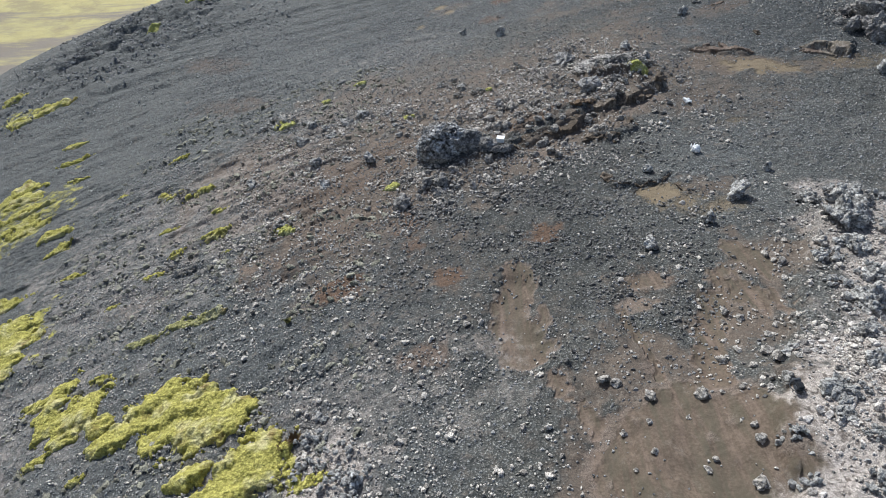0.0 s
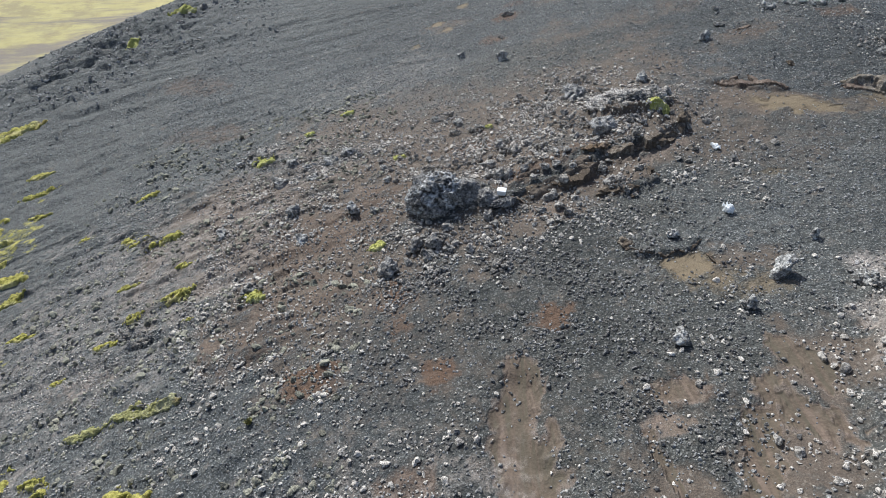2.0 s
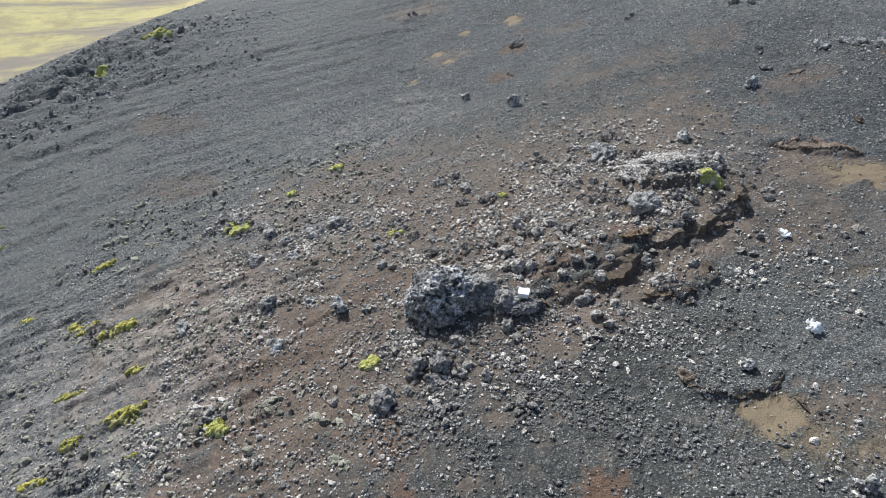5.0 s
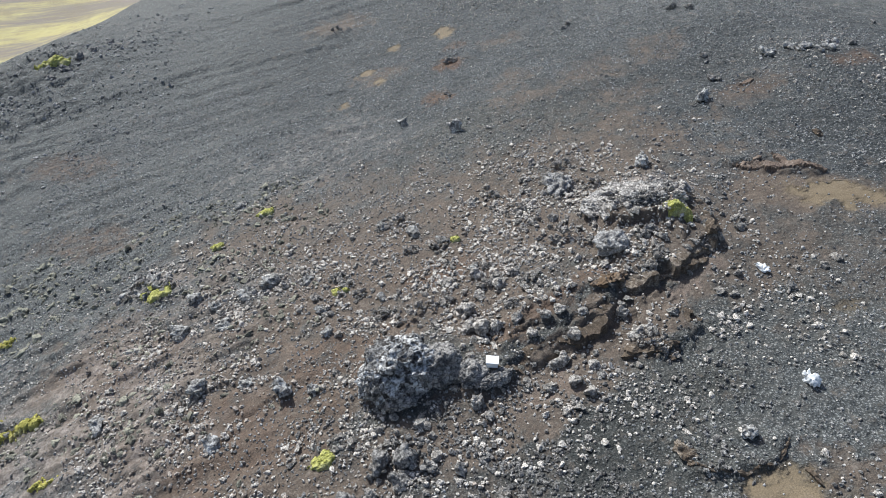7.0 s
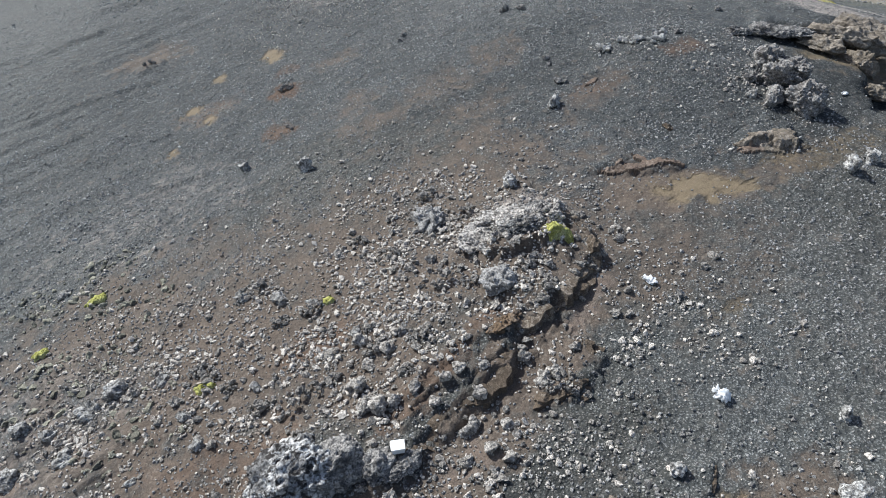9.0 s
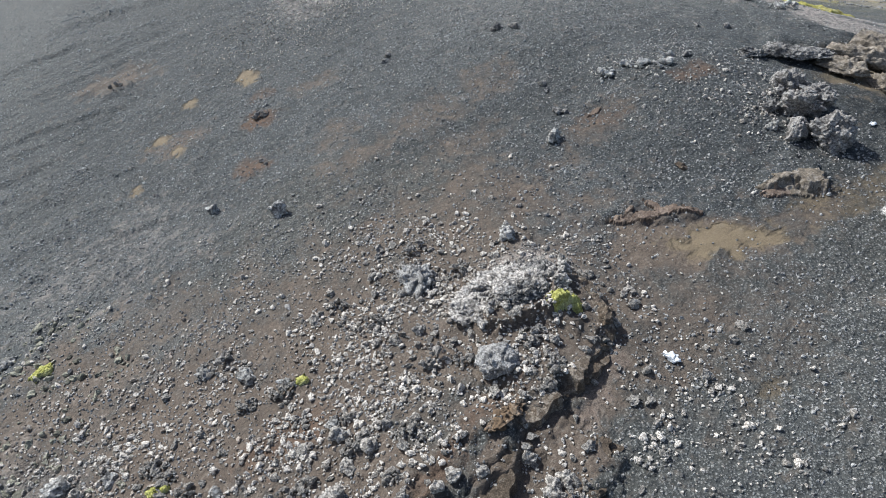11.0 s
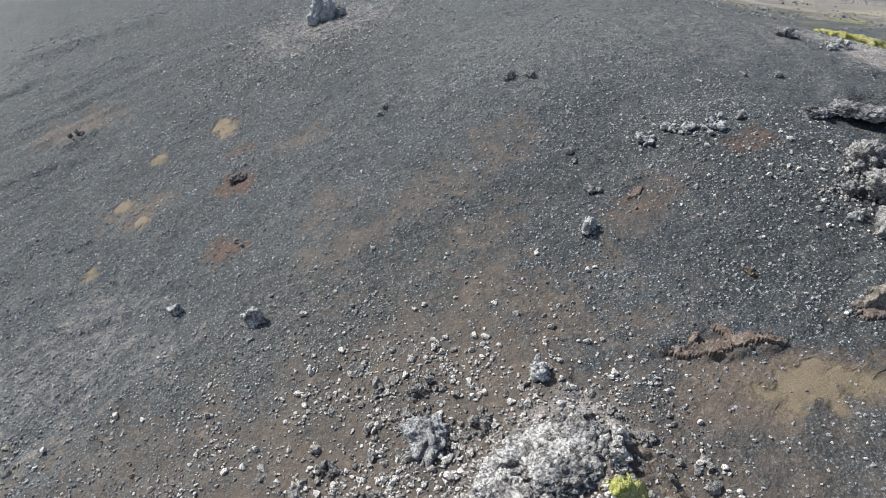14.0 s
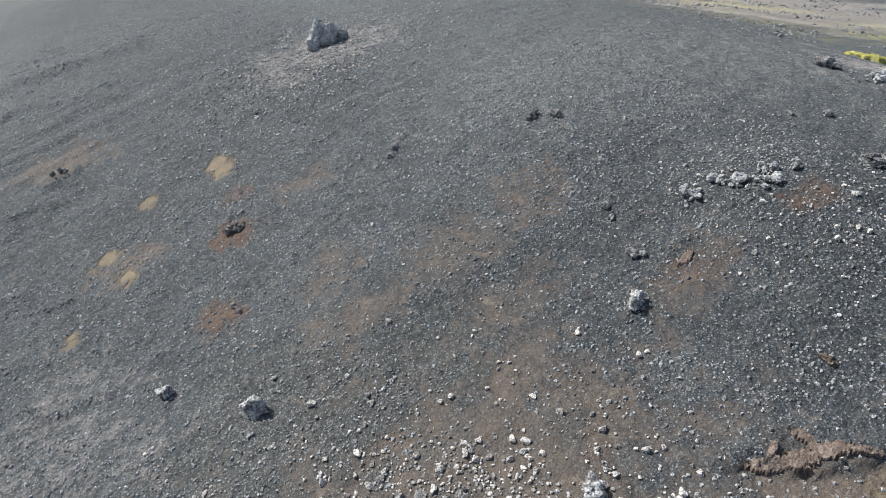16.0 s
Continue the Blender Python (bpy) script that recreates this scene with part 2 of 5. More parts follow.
class Net:
    """Short calls for wiring a node tree."""

    def __init__(self, nt):
        self.nt, self.obj = nt, nt.nodes.new("ShaderNodeTexCoord").outputs["Object"]

    def _set(self, sock, v):
        if isinstance(v, bpy.types.NodeSocket):
            self.nt.links.new(v, sock)
        elif sock.type == "RGBA":
            sock.default_value = (*v, 1) if len(v) == 3 else v
        else:
            sock.default_value = v

    def noise(self, scale, detail=4.0, rough=0.55, vec=None, distort=0.0):
        n = self.nt.nodes.new("ShaderNodeTexNoise")
        self._set(n.inputs["Vector"], vec or self.obj)
        n.inputs["Scale"].default_value, n.inputs["Detail"].default_value = scale, detail
        n.inputs["Roughness"].default_value, n.inputs["Distortion"].default_value = rough, distort
        return n.outputs["Fac"]

    def cells(self, scale, out="Distance", vec=None, rand=1.0):
        n = self.nt.nodes.new("ShaderNodeTexVoronoi")
        self._set(n.inputs["Vector"], vec or self.obj)
        n.inputs["Scale"].default_value, n.inputs["Randomness"].default_value = scale, rand
        return n.outputs[out]

    def ramp(self, fac, a, b, lo=0.0, hi=1.0):
        n = self.nt.nodes.new("ShaderNodeMapRange")
        n.interpolation_type = "SMOOTHSTEP"
        for k, v in (("Value", fac), ("From Min", a), ("From Max", b), ("To Min", lo), ("To Max", hi)):
            self._set(n.inputs[k], v)
        return n.outputs["Result"]

    def math(self, op, a, b=0.0, c=0.0):
        n = self.nt.nodes.new("ShaderNodeMath")
        n.operation = op
        for k, v in enumerate((a, b, c)):
            self._set(n.inputs[k], v)
        return n.outputs[0]

    def mix(self, fac, a, b, how="MIX"):
        n = self.nt.nodes.new("ShaderNodeMix")
        n.data_type, n.blend_type = "RGBA", how
        self._set(n.inputs[0], fac)
        self._set(n.inputs[6], a)
        self._set(n.inputs[7], b)
        return n.outputs[2]

    def attr(self, name):
        n = self.nt.nodes.new("ShaderNodeAttribute")
        n.attribute_name = name
        s = self.nt.nodes.new("ShaderNodeSeparateColor")
        self.nt.links.new(n.outputs["Color"], s.inputs[0])
        return s.outputs[0], s.outputs[1], s.outputs[2]

    def sep(self, col):
        s = self.nt.nodes.new("ShaderNodeSeparateColor")
        self._set(s.inputs[0], col)
        return s.outputs

    def island(self):
        return self.nt.nodes.new("ShaderNodeNewGeometry").outputs["Random Per Island"]

    def chance(self):
        return self.nt.nodes.new("ShaderNodeObjectInfo").outputs["Random"]

    def bump(self, height, strength, dist, normal=None):
        n = self.nt.nodes.new("ShaderNodeBump")
        n.inputs["Strength"].default_value, n.inputs["Distance"].default_value = strength, dist
        self._set(n.inputs["Height"], height)
        if normal:
            self._set(n.inputs["Normal"], normal)
        return n.outputs[0]


def make_ground():
    m, nt, b = nodes_of("volcanic_ground", 0.85)
    b.inputs["Specular IOR Level"].default_value = 0.25
    g = Net(nt)
    soil, rust, tan = g.attr("wash")
    moss, pale, plain = g.attr("cover")
    silt, stain, cinder_sheen = g.attr("fines")
    fine, mid, broad = g.noise(38, 5), g.noise(5.5, 4), g.noise(0.45, 4)
    wob = nt.nodes.new("ShaderNodeTexNoise")
    wob.inputs["Scale"].default_value, wob.inputs["Detail"].default_value = 26, 3
    nt.links.new(g.obj, wob.inputs["Vector"])
    bent = nt.nodes.new("ShaderNodeVectorMath")
    bent.operation = "MULTIPLY_ADD"
    bent.inputs[1].default_value = (0.09, 0.09, 0.09)
    nt.links.new(wob.outputs["Color"], bent.inputs[0])
    nt.links.new(g.obj, bent.inputs[2])
    bent = bent.outputs[0]
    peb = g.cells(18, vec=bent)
    tone = g.sep(g.cells(18, "Color", bent))
    peb2 = g.cells(6.5, vec=bent)
    tone2 = g.sep(g.cells(6.5, "Color", bent))
    # gravel: dark cinders with paler grains
    blue = g.mix(g.ramp(broad, 0.35, 0.65), (0.096, 0.103, 0.113), (0.141, 0.151, 0.163))
    olive = g.mix(g.ramp(broad, 0.35, 0.65), (0.136, 0.132, 0.122), (0.198, 0.192, 0.180))
    grav = g.mix(g.ramp(g.math("ADD", stain, g.math("SUBTRACT", mid, 0.5)), 0.2, 0.8), blue, olive)
    grav = g.mix(g.math("MULTIPLY", g.math("MAXIMUM", cinder_sheen, 0.0), 0.85), grav, (0.036, 0.036, 0.037))
    # negative values pale the gravel, on the upper slope as painted sheen
    grav = g.mix(g.ramp(cinder_sheen, 0.0, -1.0), grav, (0.212, 0.220, 0.222))
    grains = g.math("SUBTRACT", 1.0, g.math("MULTIPLY", g.math("MAXIMUM", cinder_sheen, 0.0), 0.55))
    grav = g.mix(g.math("MULTIPLY", grains, g.ramp(tone[0], 0.58, 1.0, 0, 0.75)), grav, (0.36, 0.365, 0.355))
    grav = g.mix(g.math("MULTIPLY", grains, g.ramp(tone2[1], 0.80, 1.0, 0, 0.65)), grav, (0.27, 0.27, 0.255))
    grav = g.mix(g.math("MULTIPLY", grains, g.ramp(tone2[0], 0.3, 0.0, 0, 0.4)), grav, (0.055, 0.056, 0.057))
    # shade between the pebbles is painted in: colour darkens along cell borders
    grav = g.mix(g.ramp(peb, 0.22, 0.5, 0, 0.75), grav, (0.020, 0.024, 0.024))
    grav = g.mix(g.ramp(mid, 0.52, 0.78, 0, 0.3), grav, (0.095, 0.083, 0.070))
    earth = g.mix(g.ramp(fine, 0.3, 0.7), (0.072, 0.057, 0.046), (0.154, 0.121, 0.098))
    earth = g.mix(g.ramp(tone[1], 0.80, 1.0, 0, 0.5), earth, (0.25, 0.22, 0.19))
    red = g.mix(g.ramp(fine, 0.3, 0.7), (0.080, 0.050, 0.035), (0.160, 0.102, 0.071))
    ochre = g.mix(g.ramp(fine, 0.3, 0.7), (0.130, 0.100, 0.066), (0.245, 0.192, 0.128))
    flow = nt.nodes.new("ShaderNodeMapping")
    flow.inputs["Scale"].default_value = (3.4, 0.45, 0.6)
    flow.inputs["Rotation"].default_value = (0, 0, 0.12)
    nt.links.new(g.obj, flow.inputs["Vector"])
    runs = g.noise(1.2, 6, 0.6, flow.outputs[0], 0.5)
    mud = g.mix(g.ramp(g.noise(14, 6, 0.6), 0.3, 0.7), (0.090, 0.066, 0.050), (0.155, 0.117, 0.089))
    mud = g.mix(g.ramp(runs, 0.42, 0.64, 0, 0.75), mud, (0.088, 0.078, 0.056))
    mud = g.mix(g.ramp(runs, 0.46, 0.30, 0, 0.6), mud, (0.195, 0.145, 0.116))
    lich = g.mix(g.ramp(g.math("ADD", g.math("MULTIPLY", tone[2], 0.5), g.math("MULTIPLY", g.noise(4, 8, 0.7), 0.7)), 0.30, 0.60), (0.16, 0.132, 0.118), (0.62, 0.555, 0.51))
    # shade between the crust's fine grains, likewise put into the colour
    lich = g.mix(g.ramp(g.cells(48), 0.25, 0.6, 0, 0.6), lich, (0.07, 0.062, 0.056))
    mossy = g.mix(g.ramp(g.noise(3, 5), 0.35, 0.65), (0.20, 0.19, 0.05), (0.46, 0.42, 0.11))
    bands = nt.nodes.new("ShaderNodeMapping")
    bands.inputs["Scale"].default_value = (0.010, 0.05, 0.05)
    bands.inputs["Rotation"].default_value = (0, 0, -0.35)
    nt.links.new(g.obj, bands.inputs["Vector"])
    steppe = g.mix(g.ramp(g.noise(1.0, 8, 0.68, bands.outputs[0], 0.3), 0.49, 0.60), (0.22, 0.19, 0.16), g.mix(g.noise(0.5, 5), (0.36, 0.30, 0.13), (0.52, 0.47, 0.22)))

    steppe = g.mix(g.ramp(g.noise(0.14, 8, 0.7), 0.48, 0.62, 0, 0.55), steppe, (0.23, 0.19, 0.13))
    ragged = g.math("SUBTRACT", g.noise(2.6, 8, 0.68), 0.5)

    def edge(mask, w=0.45):
        # a ragged border: the mask is broken by grain
        return g.ramp(g.math("ADD", mask, g.math("MULTIPLY", ragged, 1.5)), 0.5 - w, 0.5 + w)

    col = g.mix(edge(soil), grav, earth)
    col = g.mix(edge(rust), col, red)
    col = g.mix(edge(tan), col, ochre)
    col = g.mix(g.ramp(g.math("ADD", silt, g.math("MULTIPLY", ragged, 0.7)), 0.3, 0.6), col, mud)
    rim = g.math("MULTIPLY", g.ramp(silt, 0.22, 0.42), g.ramp(g.math("ADD", silt, g.math("MULTIPLY", ragged, 0.5)), 0.80, 0.55))
    col = g.mix(g.math("MULTIPLY", rim, 0.4), col, g.mix(g.ramp(fine, 0.4, 0.6), (0.12, 0.09, 0.075), (0.30, 0.245, 0.215)))
    col = g.mix(edge(pale), col, lich)
    col = g.mix(edge(moss, 0.2), col, mossy)
    col = g.mix(plain, col, steppe)
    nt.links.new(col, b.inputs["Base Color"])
    calm = g.math("SUBTRACT", 1.0, g.math("MULTIPLY", g.math("MAXIMUM", g.math("MULTIPLY", edge(soil), 0.6), g.math("MAXIMUM", silt, edge(tan))), 0.85))
    h = g.math("ADD", g.math("MULTIPLY", g.math("SUBTRACT", 1.0, peb), 0.020), g.math("MULTIPLY", g.math("SUBTRACT", 1.0, peb2), 0.040))
    h = g.math("MULTIPLY", h, calm)
    h = g.math("ADD", h, g.math("MULTIPLY", fine, 0.010))
    h = g.math("ADD", h, g.math("MULTIPLY", g.noise(2.6, 6, 0.6), g.math("MULTIPLY", calm, 0.16)))
    nt.links.new(g.bump(h, 1.0, 1.1), b.inputs["Normal"])
    return m


def make_lava(name, dark, mid, crust, amount, scale=7.0, per="chance"):
    """Clinkery lava: dark pitted stone under patches of pale crusty lichen."""
    m, nt, b = nodes_of(name, 0.9)
    g = Net(nt)
    rnd = g.chance() if per == "chance" else g.island()
    grain, patch = g.noise(scale * 5, 6, 0.65), g.noise(scale, 6, 0.68, distort=0.4)
    stone = g.mix(g.ramp(grain, 0.35, 0.68), dark, mid)
    cut = g.math("ADD", 0.62 - 0.3 * amount, g.math("MULTIPLY", g.math("SUBTRACT", rnd, 0.5), 0.16))
    mask = g.ramp(g.math("SUBTRACT", patch, cut), -0.02, 0.04)
    mask = g.math("MULTIPLY", mask, g.ramp(g.noise(scale * 3.2, 4), 0.3, 0.55))
    mask = g.math("MULTIPLY", mask, g.ramp(g.noise(scale * 0.28, 3), 0.36, 0.52, 0.3, 1.0))
    pale = g.mix(g.ramp(grain, 0.3, 0.7), tuple(c * 0.5 for c in crust), crust)
    col = g.mix(mask, stone, pale)
    # crevices are painted dark over stone and lichen, in place of shade
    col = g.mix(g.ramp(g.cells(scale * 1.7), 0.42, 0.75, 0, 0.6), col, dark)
    nt.links.new(col, b.inputs["Base Color"])
    pits = g.cells(scale * 3.5)
    h = g.math("ADD", g.math("MULTIPLY", pits, 0.035), g.math("MULTIPLY", grain, 0.03))
    h = g.math("ADD", h, g.math("MULTIPLY", mask, 0.008))
    nt.links.new(g.bump(h, 1.0, 0.4), b.inputs["Normal"])
    return m


def make_stone(name, dark, light, crust):
    """Loose clinkery stones, each with a tone of its own: pits, and a crust of pale lichen."""
    m, nt, b = nodes_of(name, 0.9)
    g = Net(nt)
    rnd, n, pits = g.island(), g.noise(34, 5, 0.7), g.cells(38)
    base = g.mix(g.ramp(rnd, 0.1, 1.0), dark, light)
    spots = g.math("MULTIPLY", g.ramp(n, 0.42, 0.56), g.ramp(rnd, 0.0, 0.6, 0.35, 1.0))
    col = g.mix(spots, base, crust)
    # the sunken pits get shade in their colour besides the bump
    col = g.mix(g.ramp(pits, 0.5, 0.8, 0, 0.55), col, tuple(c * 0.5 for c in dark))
    nt.links.new(col, b.inputs["Base Color"])
    h = g.math("ADD", n, g.math("MULTIPLY", pits, -0.8))
    nt.links.new(g.bump(h, 0.8, 0.006), b.inputs["Normal"])
    return m


def make_moss(name, deep, bright, straw):
    m, nt, b = nodes_of(name, 1.0)
    g = Net(nt)
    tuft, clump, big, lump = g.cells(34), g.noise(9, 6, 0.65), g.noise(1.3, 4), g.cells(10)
    col = g.mix(g.ramp(clump, 0.35, 0.65), deep, bright)
    col = g.mix(g.ramp(big, 0.5, 0.7), col, straw)
    # painted shade: hollows between tufts and between lumps are darkened
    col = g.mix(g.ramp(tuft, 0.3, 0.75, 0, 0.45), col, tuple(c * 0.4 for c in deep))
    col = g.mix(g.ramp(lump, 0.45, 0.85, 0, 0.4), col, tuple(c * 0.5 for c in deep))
    col = g.mix(g.ramp(g.noise(0.9, 6, 0.65), 0.56, 0.72, 0, 0.8), col, (0.21, 0.135, 0.055))
    nt.links.new(col, b.inputs["Base Color"])
    h = g.math("ADD", g.math("MULTIPLY", g.math("SUBTRACT", 1.0, tuft), 0.03), g.math("MULTIPLY", clump, 0.05))
    h = g.math("ADD", h, g.math("MULTIPLY", g.math("SUBTRACT", 1.0, lump), 0.06))
    nt.links.new(g.bump(h, 1.0, 1.0), b.inputs["Normal"])
    return m


def make_plain(name, a, b2, scale, rough=0.6, relief=0.003):
    m, nt, b = nodes_of(name, rough)
    g = Net(nt)
    n = g.noise(scale, 5)
    nt.links.new(g.mix(n, a, b2), b.inputs["Base Color"])
    nt.links.new(g.bump(n, 0.5, relief), b.inputs["Normal"])
    return m


GROUND = make_ground()
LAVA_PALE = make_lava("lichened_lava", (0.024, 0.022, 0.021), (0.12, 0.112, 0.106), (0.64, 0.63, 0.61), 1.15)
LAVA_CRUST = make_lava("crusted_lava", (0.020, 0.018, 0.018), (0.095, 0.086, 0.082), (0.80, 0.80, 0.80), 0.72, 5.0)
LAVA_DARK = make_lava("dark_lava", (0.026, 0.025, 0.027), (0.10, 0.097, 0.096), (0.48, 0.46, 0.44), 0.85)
# dark stone for undersides, coloured to stand for the shade in hollows
LAVA_HOLLOW = make_lava("hollow_shade_lava", (0.022, 0.022, 0.024), (0.11, 0.11, 0.112), (0.34, 0.34, 0.34), 0.7)
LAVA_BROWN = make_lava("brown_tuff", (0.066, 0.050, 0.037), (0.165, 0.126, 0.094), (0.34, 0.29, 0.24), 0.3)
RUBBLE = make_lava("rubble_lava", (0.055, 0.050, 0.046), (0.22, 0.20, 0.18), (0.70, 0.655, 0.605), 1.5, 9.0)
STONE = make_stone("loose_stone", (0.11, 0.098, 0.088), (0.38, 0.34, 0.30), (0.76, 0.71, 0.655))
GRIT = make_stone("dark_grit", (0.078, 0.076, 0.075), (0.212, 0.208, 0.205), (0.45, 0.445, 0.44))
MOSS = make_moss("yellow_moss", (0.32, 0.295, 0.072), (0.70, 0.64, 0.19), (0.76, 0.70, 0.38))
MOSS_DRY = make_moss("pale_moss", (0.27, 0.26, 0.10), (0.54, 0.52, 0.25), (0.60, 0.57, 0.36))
LAVA_CAP = make_lava("knobby_lava", (0.034, 0.030, 0.028), (0.18, 0.160, 0.145), (0.74, 0.70, 0.66), 1.25, 8.0)
LAVA_TOPPED = make_lava("pale_topped_lava", (0.034, 0.031, 0.030), (0.17, 0.16, 0.152), (0.76, 0.75, 0.73), 1.3)
LAVA_HEAP = make_lava("clinker_heap", (0.030, 0.028, 0.027), (0.14, 0.135, 0.13), (0.48, 0.48, 0.47), 1.0, 8.0, "island")
TUFF_PALE = make_lava("pale_tuff", (0.10, 0.083, 0.066), (0.25, 0.21, 0.165), (0.40, 0.35, 0.30), 0.5, 4.0)
CLINKER = make_lava("dark_clinker", (0.024, 0.023, 0.024), (0.11, 0.105, 0.103), (0.40, 0.385, 0.37), 0.8, 11.0, "island")
LAVA_GULLY = make_lava("grey_gully_lava", (0.050, 0.045, 0.043), (0.20, 0.18, 0.17), (0.52, 0.50, 0.48), 1.0, 9.0)
OCHRE_TUFF = make_lava("ochre_tuff", (0.095, 0.066, 0.044), (0.21, 0.142, 0.090), (0.34, 0.27, 0.21), 0.4, 5.0)
TUFF_MID = make_lava("soft_brown_tuff", (0.105, 0.076, 0.060), (0.22, 0.16, 0.125), (0.31, 0.245, 0.20), 0.3, 5.0)
LAVA_SPECKLED = make_lava("speckled_lava", (0.060, 0.056, 0.055), (0.20, 0.19, 0.185), (0.62, 0.61, 0.60), 1.25, 14.0)
PALE_GRIT = make_stone("pale_grit", (0.11, 0.115, 0.12), (0.27, 0.28, 0.285), (0.48, 0.49, 0.49))
SOIL_STONE = make_stone("dusty_stone", (0.11, 0.089, 0.075), (0.28, 0.23, 0.195), (0.50, 0.44, 0.39))
LAVA_WHITE = make_lava("white_lichened_lava", (0.19, 0.182, 0.175), (0.52, 0.505, 0.49), (0.86, 0.85, 0.835), 1.6, 9.0)
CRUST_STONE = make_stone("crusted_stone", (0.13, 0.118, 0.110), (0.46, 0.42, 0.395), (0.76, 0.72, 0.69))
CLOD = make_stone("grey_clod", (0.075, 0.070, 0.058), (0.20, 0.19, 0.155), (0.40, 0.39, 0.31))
STRAW = make_plain("brown_straw", (0.10, 0.062, 0.030), (0.22, 0.15, 0.07), 30, 0.9)
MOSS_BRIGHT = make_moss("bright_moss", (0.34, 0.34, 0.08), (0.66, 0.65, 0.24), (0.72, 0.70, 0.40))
FOAM = make_plain("white_foam", (0.78, 0.79, 0.80), (0.84, 0.85, 0.86), 40)
PLASTIC = make_plain("white_plastic", (0.74, 0.76, 0.79), (0.86, 0.87, 0.88), 12, 0.45, 0.01)
NYLON = make_plain("black_nylon", (0.016, 0.018, 0.022), (0.04, 0.044, 0.052), 60, 0.7)
TRIM = make_plain("grey_webbing", (0.05, 0.055, 0.065), (0.11, 0.12, 0.135), 80, 0.7)


# ---- meshes from arrays ----
def mesh_np(name, verts, tris, mat, shade=False):
    me = bpy.data.meshes.new(name)
    verts, tris = np.asarray(verts, np.float32), np.asarray(tris, np.int32)
    k = tris.shape[1]
    me.vertices.add(len(verts))
    me.vertices.foreach_set("co", verts.ravel())
    me.loops.add(tris.size)
    me.loops.foreach_set("vertex_index", tris.ravel())
    me.polygons.add(len(tris))
    me.polygons.foreach_set("loop_start", np.arange(0, tris.size, k, dtype=np.int32))
    me.polygons.foreach_set("use_smooth", np.full(len(tris), shade, bool))
    me.update(calc_edges=True)
    me.materials.append(mat)
    return me


def ball(level):
    bm = bmesh.new()
    bmesh.ops.create_icosphere(bm, subdivisions=level, radius=1.0)
    bm.verts.ensure_lookup_table()
    v = np.array([p.co[:] for p in bm.verts])
    t = np.array([[q.index for q in fc.verts] for fc in bm.faces])
    bm.free()
    return v, t


BALLS = {k: ball(k) for k in (1, 2, 3, 4, 5, 6)}


def rock_shape(level, seed, rough=0.35, facets=5, clink=0.10, knob=1.0):
    """A unit rock: a ball cut by a few flat planes, lumped and pitted."""
    v, t = BALLS[level]
    rs = np.random.RandomState(seed)
    p = v * (1 + rough * fbm(v[:, 0] * 1.4 + seed, v[:, 1] * 1.4, v[:, 2] * 1.4, 3, seed)[:, None])
    for _ in range(facets + 4):
        n = rs.normal(size=3)
        n /= np.linalg.norm(n)
        d, lim = p @ n, 0.48 + 0.36 * rs.rand()
        p = p - np.maximum(d - lim, 0)[:, None] * n * 0.93
    if level >= 3:
        q = p * 3.1 * knob + seed
        p = p * (1 + clink * (1 - 2.6 * np.abs(fbm(q[:, 0], q[:, 1], q[:, 2], 4, seed + 5, 0.55)))[:, None])
        q = p * 1.9 + seed
        p = p + 0.9 * clink * np.stack([fbm(q[:, 0] + k * 9, q[:, 1], q[:, 2], 3, seed + 11 + k) for k in range(3)], 1)
    if level >= 4:
        q = p * 11 + seed
        p = p * (1 + 0.35 * clink * fbm(q[:, 0], q[:, 1], q[:, 2], 3, seed + 8, 0.65)[:, None])
    return p, t


def clinker(p, size, seed, deep=0.07):
    """Grows popcorn knobs, cavities and grit on a rock, all at true scale."""
    n = p / (np.array(size) / 2) ** 2
    n = n / np.linalg.norm(n, axis=1)[:, None]
    a, b, c = (p * 1.3 / max(0.25, min(1.0, max(size) * 0.55)) + seed).T
    p = p + n * (deep * 1.1 * fbm(a, b, c, 3, seed))[:, None]
    a, b, c = (p * 4.2 + seed).T
    knobs = np.abs(fbm(a, b, c, 3, seed + 3, 0.55))
    a, b, c = (p * 13 + seed).T
    grit = np.abs(fbm(a, b, c, 2, seed + 5))
    return p + n * (deep * (1.5 * knobs - 0.5) + 0.26 * deep * grit)[:, None]


# ---- ground ----
def axis(stops, first, last):
    """Grid lines: even steps between the stops, growing steps out to first and last."""
    out = [stops[0][0]]
    for (a, _), (b, step) in zip(stops[:-1], stops[1:]):
        n = round((b - a) / step)
        out += [a + (b - a) * (k + 1) / n for k in range(n)]
    lo, hi, s = [], [], stops[1][1]
    x = out[0]
    while x > first:
        s *= 1.09
        x -= s
        lo.append(x)
    x, s = out[-1], stops[-1][1]
    while x < last:
        s *= 1.09
        x += s
        hi.append(x)
    return np.array(lo[::-1] + out + hi)


